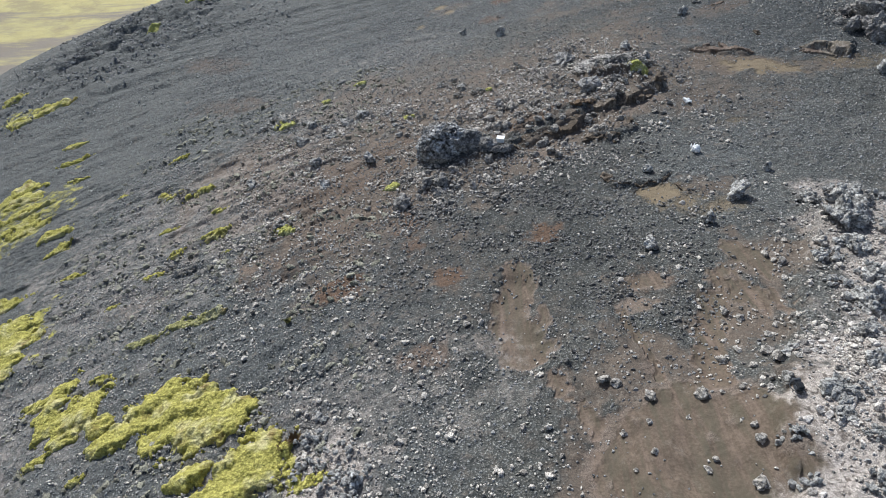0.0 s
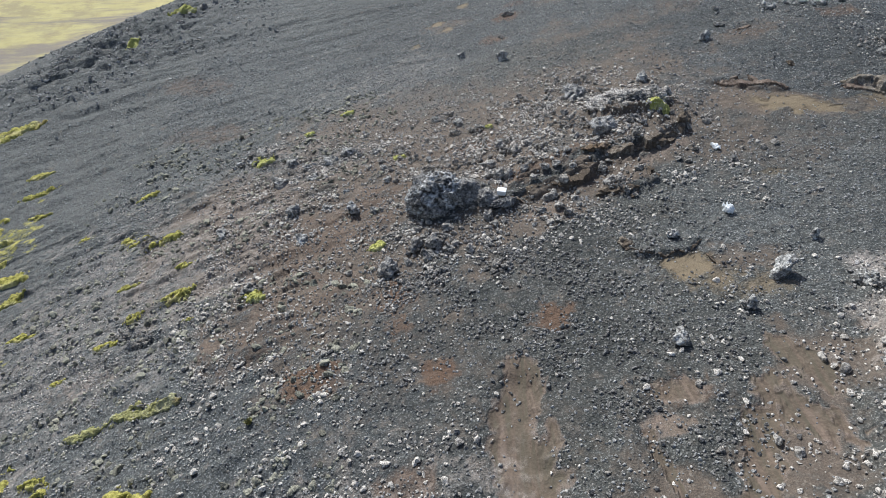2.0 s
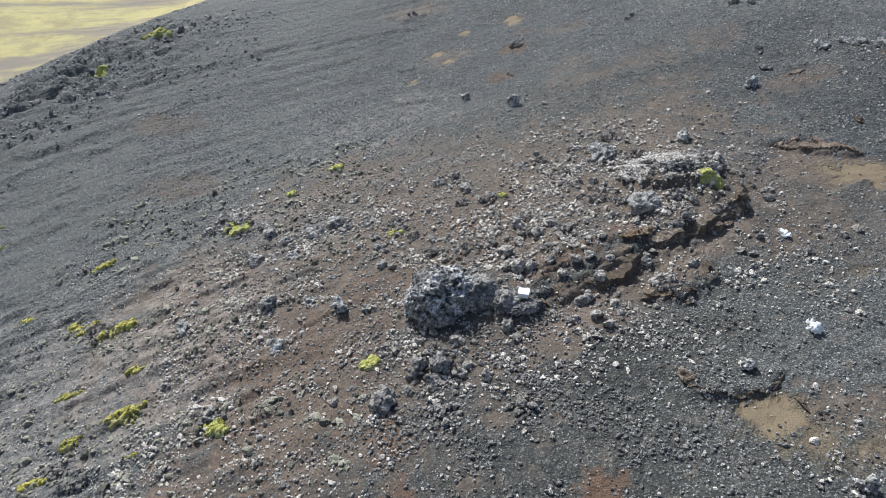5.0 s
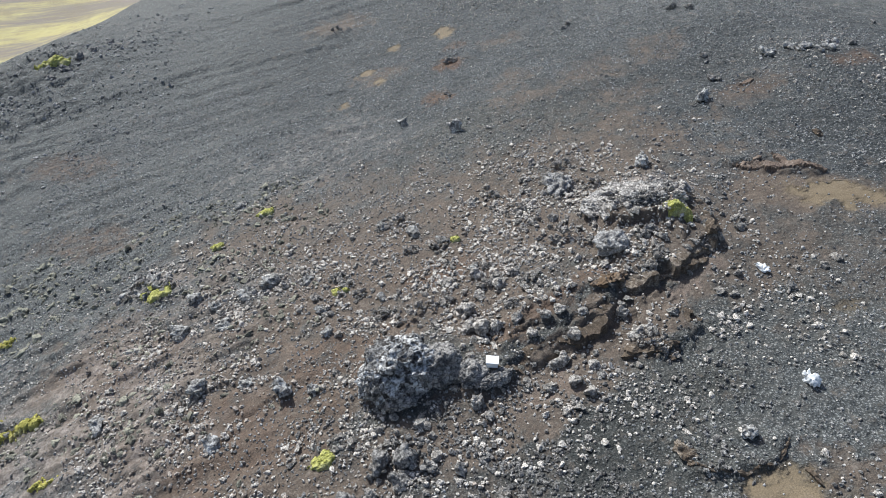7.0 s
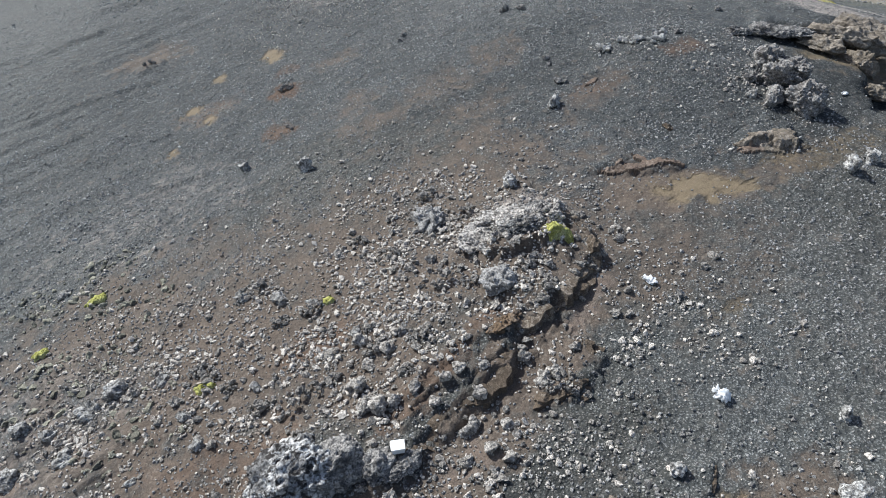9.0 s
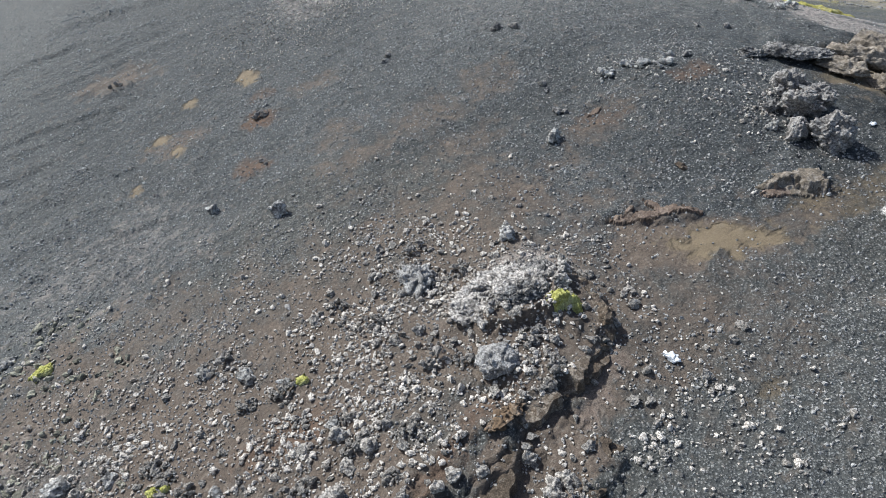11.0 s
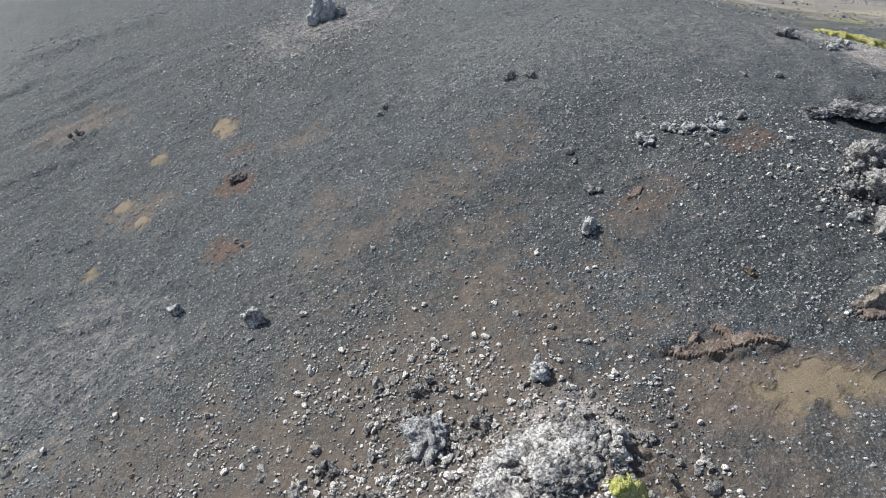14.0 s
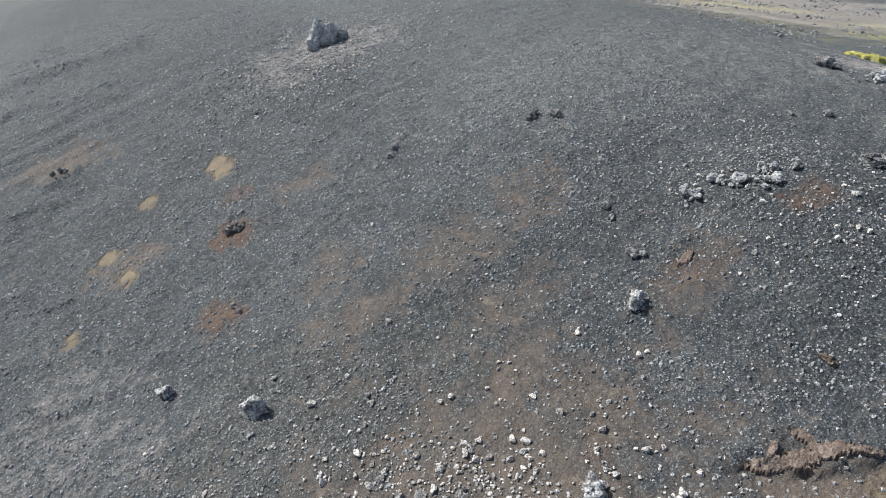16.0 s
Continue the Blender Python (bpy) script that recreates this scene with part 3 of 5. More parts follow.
def blobs(x, y, rows, soft=0.5):
    """How much each place lies inside a set of ragged ovals: x, y, radius along, radius across, turn in degrees, strength."""
    out = np.zeros(x.shape)
    for cx, cy, ra, rb, turn, s in rows:
        m = np.hypot(x - cx, y - cy) < 2.2 * max(ra, rb)
        if not m.any():
            continue
        a, dx, dy = radians(turn), x[m] - cx, y[m] - cy
        u, v = (dx * math.cos(a) + dy * math.sin(a)) / ra, (-dx * math.sin(a) + dy * math.cos(a)) / rb
        r = np.hypot(u, v) + 0.42 * fbm(x[m] * 1.5 / min(ra, rb, 1.5) + cx, y[m] * 1.5 / min(ra, rb, 1.5), octaves=5, seed=31, gain=0.6)
        out[m] = np.maximum(out[m], s * smooth(1 + soft, 1 - soft, r))
    return out


SOIL = [(9.4, 18.2, 1.2, 0.7, 0, 0.75), (8.0, 11.8, 1.1, 1.7, -25, 0.9), (9.7, 14.3, 1.5, 1.2, 30, 0.85), (4.9, 10.4, 1.6, 1.4, 0, 0.8), (2.6, 12.6, 1.4, 2.6, 0, 0.3), (5.9, 13.2, 1.3, 1.0, 0, 0.4), (5.8, 7.0, 2.4, 3.0, 0, 1),
        (3.5, 21.5, 2.6, 0.8, 20, 0.9), (6.0, 23.2, 2.8, 0.9, 20, 1), (2.5, 24.8, 1.6, 1.2, 0, 1)]
# smooth washed silt, as ovals and as streaks
SILT = [(5.5, 7.2, 1.5, 2.3, 0, 1), (6.5, 6.4, 1.1, 2.4, 0, 1), (2.5, 14.4, 0.5, 0.8, 0, 0.9), (2.3, 12.4, 0.7, 1.5, 10, 1), (2.65, 11.6, 0.5, 0.4, 0, 0.9), (3.62, 9.0, 0.22, 0.55, 10, 1), (3.1, 10.2, 0.2, 0.6, 15, 0.9),
        (6.1, 13.6, 0.6, 0.45, 0, 0.8), (5.6, 12.7, 0.5, 0.35, 0, 0.6), (8.4, 12.8, 0.5, 1.3, 25, 1), (9.2, 14.2, 0.4, 1.0, 20, 1), (8.65, 24.5, 1.2, 0.5, 40, 0.5), (3.9, 21.8, 0.8, 0.45, 20, 0.6)]
STREAKS = [([(5.0, 12.8), (5.2, 12.0), (5.4, 10.9), (5.6, 9.6)], 0.16), ([(7.7, 13.2), (7.4, 12.0), (6.8, 10.6), (6.4, 9.0)], 0.42), ([(2.4, 15.0), (2.2, 13.6), (2.0, 12.6)], 0.3)]
SOIL_FAINT = [(10.6, 25.2, 1.6, 1.9, 0, 0.7), (12.2, 24.4, 2.4, 2.6, 0, 0.4), (8.0, 27.4, 2.8, 2.2, 0, 0.95), (9.6, 26.6, 1.4, 2.2, 0, 0.7), (-3.5, 20.8, 4.4, 3.8, 0, 1), (-1.5, 27.5, 3.8, 3.6, 0, 0.95), (3.5, 27.8, 4.0, 3.2, 0, 0.9), (7.0, 30.6, 5.0, 3.0, 0, 0.75), (-8.0, 25.5, 4.5, 4.0, 0, 0.9), (-4.0, 31.5, 4.0, 3.0, 0, 0.75), (13.2, 27.2, 2.4, 1.2, -20, 1)]
SOIL_FAINT += [(9.5, 38.0, 1.7, 1.3, 0, 0.55), (10.3, 35.4, 1.4, 0.9, 0, 0.55), (6.6, 37.3, 1.5, 1.1, 0, 0.55), (6.7, 39.9, 1.2, 1.0, 0, 0.55), (7.4, 45.5, 1.2, 0.9, 0, 0.55), (12.5, 38.5, 1.8, 1.2, 0, 0.55), (17.0, 26.5, 2.2, 0.7, 10, 0.6), (1.0, 31.5, 3.2, 3.2, 0, 0.55), (14.7, 33.3, 1.6, 1.0, 0, 0.6), (-0.5, 15.5, 3.5, 3.0, 0, 0.3), (0.8, 45.6, 1.6, 0.9, 0, 0.7), (-2.0, 55.5, 2.2, 1.8, 0, 0.7)]
RUST = [(-3.3, 15.6, 0.85, 0.6, 0, 1), (0.3, 15.1, 0.45, 0.5, 0, 1), (3.6, 16.7, 0.6, 0.5, 0, 0.9), (-1.2, 18.5, 0.6, 0.6, 0, 0.8), (-0.9, 17.1, 0.4, 0.5, 0, 0.7), (-0.3, 11.7, 0.7, 0.6, 0, 0.6), (6.2, 13.6, 0.6, 0.5, 0, 0.6), (4.6, 24.2, 1.3, 0.3, 25, 0.5), (3.0, 23.6, 0.8, 0.4, 10, 0.5), (6.0, 24.9, 1.0, 0.3, 10, 0.5), (-5.0, 22.5, 3.2, 1.8, 0, 0.42), (-8.5, 27.0, 2.8, 1.4, 0, 0.36)]
RUST += [(-2.0, 24.6, 2.2, 1.2, 0, 0.42), (-4.5, 19.0, 3.0, 1.2, 20, 0.3), (1.6, 26.8, 1.2, 0.6, 0, 0.6), (-13.0, 36.0, 3.0, 1.4, -20, 0.4), (4.2, 44.3, 0.9, 0.8, 0, 0.75), (3.2, 40.2, 0.8, 0.8, 0, 0.7), (-16.5, 43.5, 3.0, 1.2, -20, 0.4), (14.5, 33.6, 1.2, 0.6, 0, 0.38), (18.9, 33.8, 0.9, 0.6, 0, 0.55), (5.0, 46.8, 0.8, 0.6, 0, 0.5), (-6.0, 17.5, 1.6, 1.0, 0, 0.4), (-12.0, 17.5, 1.5, 0.8, 0, 0.4)]
TAN = [(52.0, 60.0, 8.0, 5.0, -30, 0.55), (68.0, 64.0, 14.0, 8.0, -20, 0.6), (7.7, 18.2, 0.8, 0.5, 10, 0.95), (8.3, 17.6, 0.9, 0.5, 0, 0.6), (9.3, 17.0, 1.1, 0.5, 0, 0.55), (11.8, 22.6, 0.5, 0.3, 0, 0.5), (14.0, 26.8, 1.5, 0.6, -20, 1), (-0.1, 46.7, 0.6, 0.4, 20, 1), (0.55, 44.9, 0.3, 0.5, 0, 1), 
       (4.65, 49.6, 0.55, 0.85, 0, 1), (-1.4, 42.8, 0.3, 0.4, 0, 0.8), (1.6, 49.2, 0.4, 0.5, 0, 0.8), (17.4, 26.8, 1.0, 0.4, 0, 0.5), (19.6, 26.5, 2.4, 0.6, 10, 0.45), (26.5, 31.0, 3.0, 2.0, -40, 0.8)]
PALE = [(40.0, 60.5, 6.0, 1.0, -10, 1.0), (50.0, 59.5, 6.0, 1.2, -25, 1.0), (33.0, 39.5, 4.0, 2.5, -20, 0.8), (30.0, 36.5, 3.0, 1.5, -30, 0.7), (38.0, 46.0, 5.0, 3.0, 0, 0.6), (64.0, 70.0, 18.0, 14.0, 0, 0.8), (46.0, 64.0, 8.0, 5.0, 20, 0.5), (11.5, 57.5, 4.0, 3.0, 0, 0.42), (-3.0, 10.0, 5.0, 2.5, 20, 0.3), (-14.0, 21.0, 5.0, 7.0, 30, 0.34)]
# the first two ovals pale the upper slope to imitate haze
PALE += [(26.0, 43.5, 8.0, 5.0, -20, 0.2), (18.0, 46.0, 6.0, 5.0, 0, 0.15), (-9.0, 24.0, 4.0, 4.0, 0, 0.35), (-14.5, 12.0, 3.0, 5.0, 0, 0.35), (-7.0, 29.0, 4.0, 3.0, 0, 0.25), (-3.0, 38.0, 4.0, 3.0, 0, 0.25), (11.4, 10.2, 1.6, 4.0, -20, 1), (8.95, 8.0, 1.15, 2.4, -15, 1), (8.0, 8.25, 0.5, 0.8, -25, 1), (8.05, 7.4, 0.35, 1.0, -18, 1), (12.9, 15.5, 1.4, 2.6, -10, 0.7), (9.0, 5.0, 2.5, 2.0, 0, 1), (14.5, 11.0, 3.0, 5.0, 0, 0.9), (-2.7, 8.5, 1.2, 1.4, 0, 1), (8.2, 28.2, 1.6, 1.0, 0, 0.6)]
MOSSY = [(-24.0, 29.0, 3.2, 3.0, 20, 0.5), (-17.6, 16.6, 1.5, 2.6, -20, 0.7), (-29.5, 41.2, 2.4, 0.8, 10, 0.5), (54.5, 54.8, 2.2, 1.2, -20, 0.6)]

gx = axis([(-24, 0), (-3, 0.2), (2.4, 0.09), (10.6, 0.06), (12, 0.1), (28, 0.17)], -3000, 3000)
gy = axis([(3, 0), (17, 0.14), (21.6, 0.09), (28.6, 0.06), (30, 0.1), (62, 0.2)], -3000, 3000)
GX, GY = np.meshgrid(gx, gy, indexing="ij")
fx, fy = GX.ravel(), GY.ravel()
fz = land(fx, fy)
n_x, n_y = len(gx), len(gy)
ia = (np.arange(n_x - 1)[:, None] * n_y + np.arange(n_y - 1)[None, :]).ravel()
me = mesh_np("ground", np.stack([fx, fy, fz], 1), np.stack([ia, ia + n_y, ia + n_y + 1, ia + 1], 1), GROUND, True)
soil_m, rust_m, tan_m = np.maximum(blobs(fx, fy, SOIL), 1.05 * blobs(fx, fy, SOIL_FAINT, 0.7)), blobs(fx, fy, RUST), blobs(fx, fy, TAN, 0.6)
moss_m, pale_m = blobs(fx, fy, MOSSY, 0.3), blobs(fx, fy, PALE)
far_m = np.maximum(smooth(-11, -16, fz) * smooth(5, -15, fx), blobs(fx, fy, [(62.0, 69.0, 20.0, 14.0, 0, 0.55), (44.0, 62.0, 8.0, 5.0, 30, 0.35)], 0.8))
silt_m = blobs(fx, fy, SILT, 0.4)
box = (fx > -2) & (fx < 14) & (fy > 3) & (fy < 20)
for line, half in STREAKS:
    d, s = along(fx[box] + 0.12 * fbm(fx[box] * 3, fy[box] * 3, octaves=3, seed=41), fy[box], line)
    silt_m[box] = np.maximum(silt_m[box], smooth(1.3, 0.6, np.abs(d) / half) * smooth(0, 0.1, s) * smooth(0, 0.1, 1 - s))
stain_m = np.clip(smooth(-7, 3, fx) * np.maximum(smooth(31, 24, fy), smooth(13, 8, fx) * smooth(40, 32, fy)) + 0.25 * fbm(fx / 5, fy / 5, octaves=3, seed=43), 0, 1)
cinder_sheen_m = blobs(fx, fy, [(2.0, 17.0, 5.0, 4.5, 0, 0.5), (10.5, 36.0, 5.0, 3.0, 0, 0.45), (9.5, 33.5, 3.0, 1.5, 0, 0.4), (16.0, 31.0, 3.0, 3.0, 0, 0.3), (20.0, 27.6, 3.0, 1.5, 20, 0.6), (23.5, 30.0, 1.6, 2.2, -30, 0.8), (4.6, 16.5, 2.8, 3.2, 0, 0.5)], 0.6)
cinder_sheen_m = np.maximum(cinder_sheen_m, blobs(fx, fy, [(4.8, 20.2, 2.4, 1.4, 15, 0.8), (9.6, 24.6, 1.3, 1.9, -20, 0.7)], 0.7))
# the last term lightens the upper slope's colour like sheen and haze
cinder_sheen_m = cinder_sheen_m - (1 - np.clip(cinder_sheen_m, 0, 1)) * np.clip(0.9 * smooth(-1, -12, fx) + 0.8 * smooth(16, 32, fx + 0.3 * (fy - 50)) + 0.3 * smooth(50, 70, fy) + 0.75 * smooth(35, 43, fy) * smooth(9, 18, fx), 0, 1)
cinder_sheen_m = cinder_sheen_m - blobs(fx, fy, [(10.0, 19.3, 3.2, 3.6, 0, 0.8), (13.6, 21.5, 3.0, 4.5, 0, 0.5), (-2.2, 32.0, 3.5, 3.0, 0, 0.75), (-4.5, 36.0, 3.0, 2.5, 0, 0.3)], 0.8)
for key, cols in (("fines", (silt_m, stain_m, cinder_sheen_m)), ("wash", (soil_m, rust_m, tan_m)), ("cover", (moss_m, pale_m, far_m))):
    a = me.color_attributes.new(key, "FLOAT_COLOR", "POINT")
    a.data.foreach_set("color", np.stack([*cols, np.ones(len(fx))], 1).astype(np.float32).ravel())
ground = tagged(new("ground", me), "dark volcanic gravel slope with brown washed soil", "ground", kind="structure")


# ---- rocks ----
def part(name, me, parent, label=""):
    ob = new(name, me)
    ob.parent = parent
    return tagged(ob, label)


def boulder(name, x, y, sx, sy, sz, seed, mat, level=5, turn=0.0, sink=0.3, rough=0.35, facets=5, clink=0.12, lean=0.0, label="", group="", lift=0.0):
    """A single rock bedded in the ground; sizes are full width, depth and height."""
    v, t = rock_shape(level, seed, rough, facets, 0)
    v = clinker(v / np.abs(v).max(0) * np.array([sx, sy, sz]) / 2, (sx, sy, sz), seed, clink * min(1.0, 0.15 + 0.7 * sx))
    ob = new(name, mesh_np(name, v, t, mat, level > 3))
    ob.matrix_world = pose(x, y, land_at(x, y) + sz * (0.5 - sink) + lift, lean, 0, turn)
    return tagged(ob, label, "rock", group, "thing")


def moss_patch(x, y, lobes, h, seed, mat=MOSS, label="yellow-green moss cushion on dark gravel", cell=0.07, hole=0.25, fray=0.3, edge=0.4, name="moss_cushion", category="moss", group="moss cushions"):
    """A mat of moss, or a thin plate of tuff, grown together from oval lobes: dx, dy, radius along, radius across, turn in degrees."""
    reach = 1.35 * max(max(abs(a), abs(b)) + max(ra, rb) for a, b, ra, rb, _ in lobes)
    nu = nv = max(12, int(2 * reach / cell))
    lx, ly = np.meshgrid(np.linspace(-reach, reach, nu), np.linspace(-reach, reach, nv), indexing="ij")
    px, py = x + lx, y + ly
    r, least = np.full(px.shape, 9.0), min(min(ra, rb) for _, _, ra, rb, _ in lobes)
    for dx, dy, ra, rb, turn in lobes:
        a = radians(turn)
        u, v = ((lx - dx) * math.cos(a) + (ly - dy) * math.sin(a)) / ra, (-(lx - dx) * math.sin(a) + (ly - dy) * math.cos(a)) / rb
        r = np.minimum(r, np.hypot(u, v))
    sc = 1.1 / min(least, 0.8)
    r = r + fray * fbm(px * sc + seed, py * sc, octaves=6, seed=seed, gain=0.6)
    body = np.clip(1 - r, 0, 1) ** edge
    if fray > 0.4:
        body = body * smooth(-hole - 0.35, -hole, fbm(px * sc * 1.3 + 7, py * sc * 1.3 + seed, octaves=4, seed=seed + 3) + 0.45 - 0.3 * r)
    tufts = 0.8 + 0.12 * fbm(px * 1.3, py * 1.9, octaves=2, seed=seed + 1) + 0.10 * np.abs(fbm(px * 8, py * 8, octaves=3, seed=seed + 2, gain=0.7))
    top = land(px.ravel(), py.ravel()).reshape(px.shape) + np.where(body > 0.02, h * body * tufts, -0.08)
    keep = body > 0.02
    idx = (np.arange(nu - 1)[:, None] * nv + np.arange(nv - 1)[None, :])
    q = np.stack([idx, idx + nv, idx + nv + 1, idx + 1], -1).reshape(-1, 4)
    ok = keep.ravel()[q].any(1)
    q = q[ok]
    used = np.unique(q)
    remap = np.zeros(nu * nv, int)
    remap[used] = np.arange(len(used))
    z0 = land_at(x, y)
    pts = np.stack([px.ravel() - x, py.ravel() - y, top.ravel() - z0], 1)[used]
    ob = new(name, mesh_np(name, pts, remap[q], mat, edge > 0.2))
    ob.location = (x, y, z0)
    return tagged(ob, label, category, group, "thing")


# the large outcrop by the white box
def outcrop(name, x, y, lobes, label):
    """A rock mass of several lobes grown into one another: name, dx, dy, width, depth, height, turn, seed, stone."""
    root = new(name)
    z0 = land_at(x, y)
    root.location = (x, y, z0)
    tagged(root, label, "rock", "outcrops", "thing")
    for piece, dx, dy, sx, sy, sz, turn, seed, mat in lobes:
        v, t = rock_shape(6 if sx > 1.0 else 5, seed, 0.2, -2, 0.05)
        v = clinker(v / np.abs(v).max(0) * np.array([sx, sy, sz]) / 2, (sx, sy, sz), seed, 0.05 if name == "cap_rock" else 0.06)
        ob = part(piece, mesh_np(piece, v, t, mat, True), root)
        ob.matrix_local = pose(dx, dy, land_at(x + dx, y + dy) - z0 + sz * (0.9 if name == "gully_lip" and piece == "slab" else 0.14), 0, 0, turn)
    return root


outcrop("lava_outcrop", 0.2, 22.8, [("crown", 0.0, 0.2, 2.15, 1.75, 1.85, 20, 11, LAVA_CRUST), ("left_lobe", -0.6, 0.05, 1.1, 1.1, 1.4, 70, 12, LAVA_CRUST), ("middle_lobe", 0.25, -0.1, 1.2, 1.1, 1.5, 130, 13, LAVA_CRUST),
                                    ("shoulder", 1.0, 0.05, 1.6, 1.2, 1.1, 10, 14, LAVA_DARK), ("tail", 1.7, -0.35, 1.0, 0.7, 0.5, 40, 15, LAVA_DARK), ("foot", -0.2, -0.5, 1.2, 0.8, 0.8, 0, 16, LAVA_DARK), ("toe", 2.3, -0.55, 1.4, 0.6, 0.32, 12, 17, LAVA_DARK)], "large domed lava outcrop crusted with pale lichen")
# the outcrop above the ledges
# the underside is a dark lobe that paints the overhang's shade
outcrop("cap_rock", 8.0, 27.3, [("slab", 0.15, -0.05, 2.1, 1.5, 0.55, -8, 21, LAVA_CAP), ("west_lobe", -0.95, 0.45, 1.8, 1.5, 0.5, 30, 28, LAVA_CAP), ("back_lobe", -0.1, 0.75, 2.2, 1.2, 0.5, 0, 31, LAVA_CAP), ("east_lobe", 0.75, 0.35, 1.1, 1.0, 0.8, 60, 29, LAVA_DARK), ("underside", 0.1, -0.25, 1.7, 0.8, 0.5, -6, 30, LAVA_HOLLOW)], "low lichened lava cap rock with a dark overhang")


def rocks_at(rows, seed, mat, label, group, flat=0.8, level=4, name="boulder", sink=0.24):
    """Rocks of one stretch: x, y, width."""
    for k, (x, y, s) in enumerate(rows):
        q = np.random.RandomState(seed + k)
        boulder(name, x, y, s * q.uniform(0.9, 1.1), s * q.uniform(0.75, 0.95), s * flat * q.uniform(0.85, 1.15), seed + k, mat, level if s > 0.4 else 3, q.uniform(0, 360), sink, 0.3, 0, 0.13, label=label, group=group)


BANK = [(13.2, 17.4, 1.0), (13.9, 17.0, 1.0), (12.7, 15.8, 1.2), (13.0, 15.0, 1.2), (11.8, 14.2, 0.8), (11.0, 13.6, 0.9), (11.7, 12.8, 1.1), (10.6, 12.4, 0.7), (10.7, 11.5, 1.0), (10.6, 10.5, 0.9), (8.2, 9.9, 0.5), (8.5, 8.3, 0.9), (8.2, 7.9, 0.6), (7.15, 7.45, 0.5), (8.5, 7.0, 0.9), (8.2, 6.2, 0.8), (7.0, 6.5, 0.4), (9.8, 9.2, 0.9)]
LICH = "lichen-crusted lava rock among rubble on the slope"
def stone_kinds(mat, seed, level=3):
    out = []
    for k in range(10):
        v, t = rock_shape(level, seed + k, 0.4, 6, 0.14)
        out.append(mesh_np("stone", v / np.abs(v).max() * 0.5, t, mat))
    return out


PALE_STONES, GREY_STONES, WHITE_STONES = stone_kinds(RUBBLE, 910), stone_kinds(LAVA_CAP, 930), stone_kinds(LAVA_WHITE, 950)
DARK_STONES = stone_kinds(LAVA_DARK, 970)


def rubble_heap(x, y, w, seed, stones, rise=0.16, label="low heap of pale lichened lava rubble on brown soil", grain=1.0, base=0.0):
    """A heap of small knobby stones lying against one another."""
    q = np.random.RandomState(seed)
    root = new("rubble_heap")
    z0 = land_at(x, y)
    root.location = (x, y, z0)
    tagged(root, label, "rocks", "rubble heaps", "thing")
    turn = q.uniform(-0.5, 0.5)
    for k in range(int((10 + 14 * w) / grain)):
        r, a = math.sqrt(q.rand()), q.uniform(0, 6.283)
        u, v = 0.5 * w * r * math.cos(a), 0.34 * w * r * math.sin(a)
        dx, dy = u * math.cos(turn) - v * math.sin(turn), u * math.sin(turn) + v * math.cos(turn)
        size = grain * (0.12 + 0.16 * q.rand() ** 2) * (1.15 - 0.35 * r)
        ob = part("stone", stones[k % 10], root)
        ob.matrix_local = pose(dx, dy, land_at(x + dx, y + dy) - z0 + base + rise * w * (1 - r * r) + 0.2 * size, q.uniform(-30, 30), q.uniform(-30, 30), q.uniform(0, 360)) @ Matrix.Diagonal((size, size * q.uniform(0.75, 1), size * q.uniform(0.6, 0.9), 1))
    return root


for k, (x, y, w) in enumerate([(5.36, 26.9, 1.3), (4.43, 29.0, 0.9), (3.9, 30.2, 0.7), (6.5, 31.0, 0.9), (5.9, 30.5, 0.6), (4.9, 28.0, 0.5), (7.6, 25.0, 0.6), (7.2, 24.7, 0.5), (9.2, 25.3, 0.5), (8.9, 28.2, 0.6), (7.2, 29.4, 0.8), (9.9, 27.4, 0.5), (6.6, 22.4, 1.1)]):
    rubble_heap(x, y, w, 1000 + k, GREY_STONES if k in (0, 3, 12) else PALE_STONES)
for k, (x, y, w) in enumerate([(0.77, 25.25, 1.35), (-0.25, 25.7, 0.7), (1.7, 25.45, 0.6), (2.8, 26.55, 0.6), (2.95, 25.75, 0.6), (4.15, 25.4, 0.6), (0.85, 28.4, 0.65), (1.8, 28.25, 0.8), (0.3, 30.2, 1.1), (2.67, 24.0, 0.65), (-1.4, 27.45, 0.8), (-0.8, 26.85, 0.6), (-1.6, 28.0, 0.6), (3.4, 24.5, 0.5)]):
    rubble_heap(x, y, w, 1020 + k, GREY_STONES if k in (0, 8) else PALE_STONES)
for k, (x, y, w, base) in enumerate([(7.2, 27.75, 1.3, 0.16), (8.2, 27.7, 1.4, 0.2), (8.1, 27.2, 1.2, 0.24), (7.4, 27.2, 1.1, 0.16), (8.8, 27.8, 0.9, 0.2), (7.7, 28.3, 1.2, 0.02)]):
    rubble_heap(x, y, w, 1080 + k, GREY_STONES, 0.06, "knobby lichened lava rubble heaped on the cap rock", 1.1, base)
for k, (x, y, w) in enumerate([(-8.9, 30.6, 1.9), (-8.2, 30.3, 1.2), (-0.4, 20.6, 1.0), (-10.35, 19.2, 1.0), (2.15, 19.1, 0.9), (0.1, 19.3, 0.6), (-12.6, 25.6, 1.5), (-6.3, 20.4, 0.8), (-1.4, 19.8, 0.9), (-5.9, 24.5, 0.8), (-11.3, 19.6, 0.8)]):
    rubble_heap(x, y, w, 1100 + k, PALE_STONES if k in (0, 1, 3, 4, 7, 9, 10) else GREY_STONES, 0.12, "low heap of weathered lava stones on the slope", 1.1)
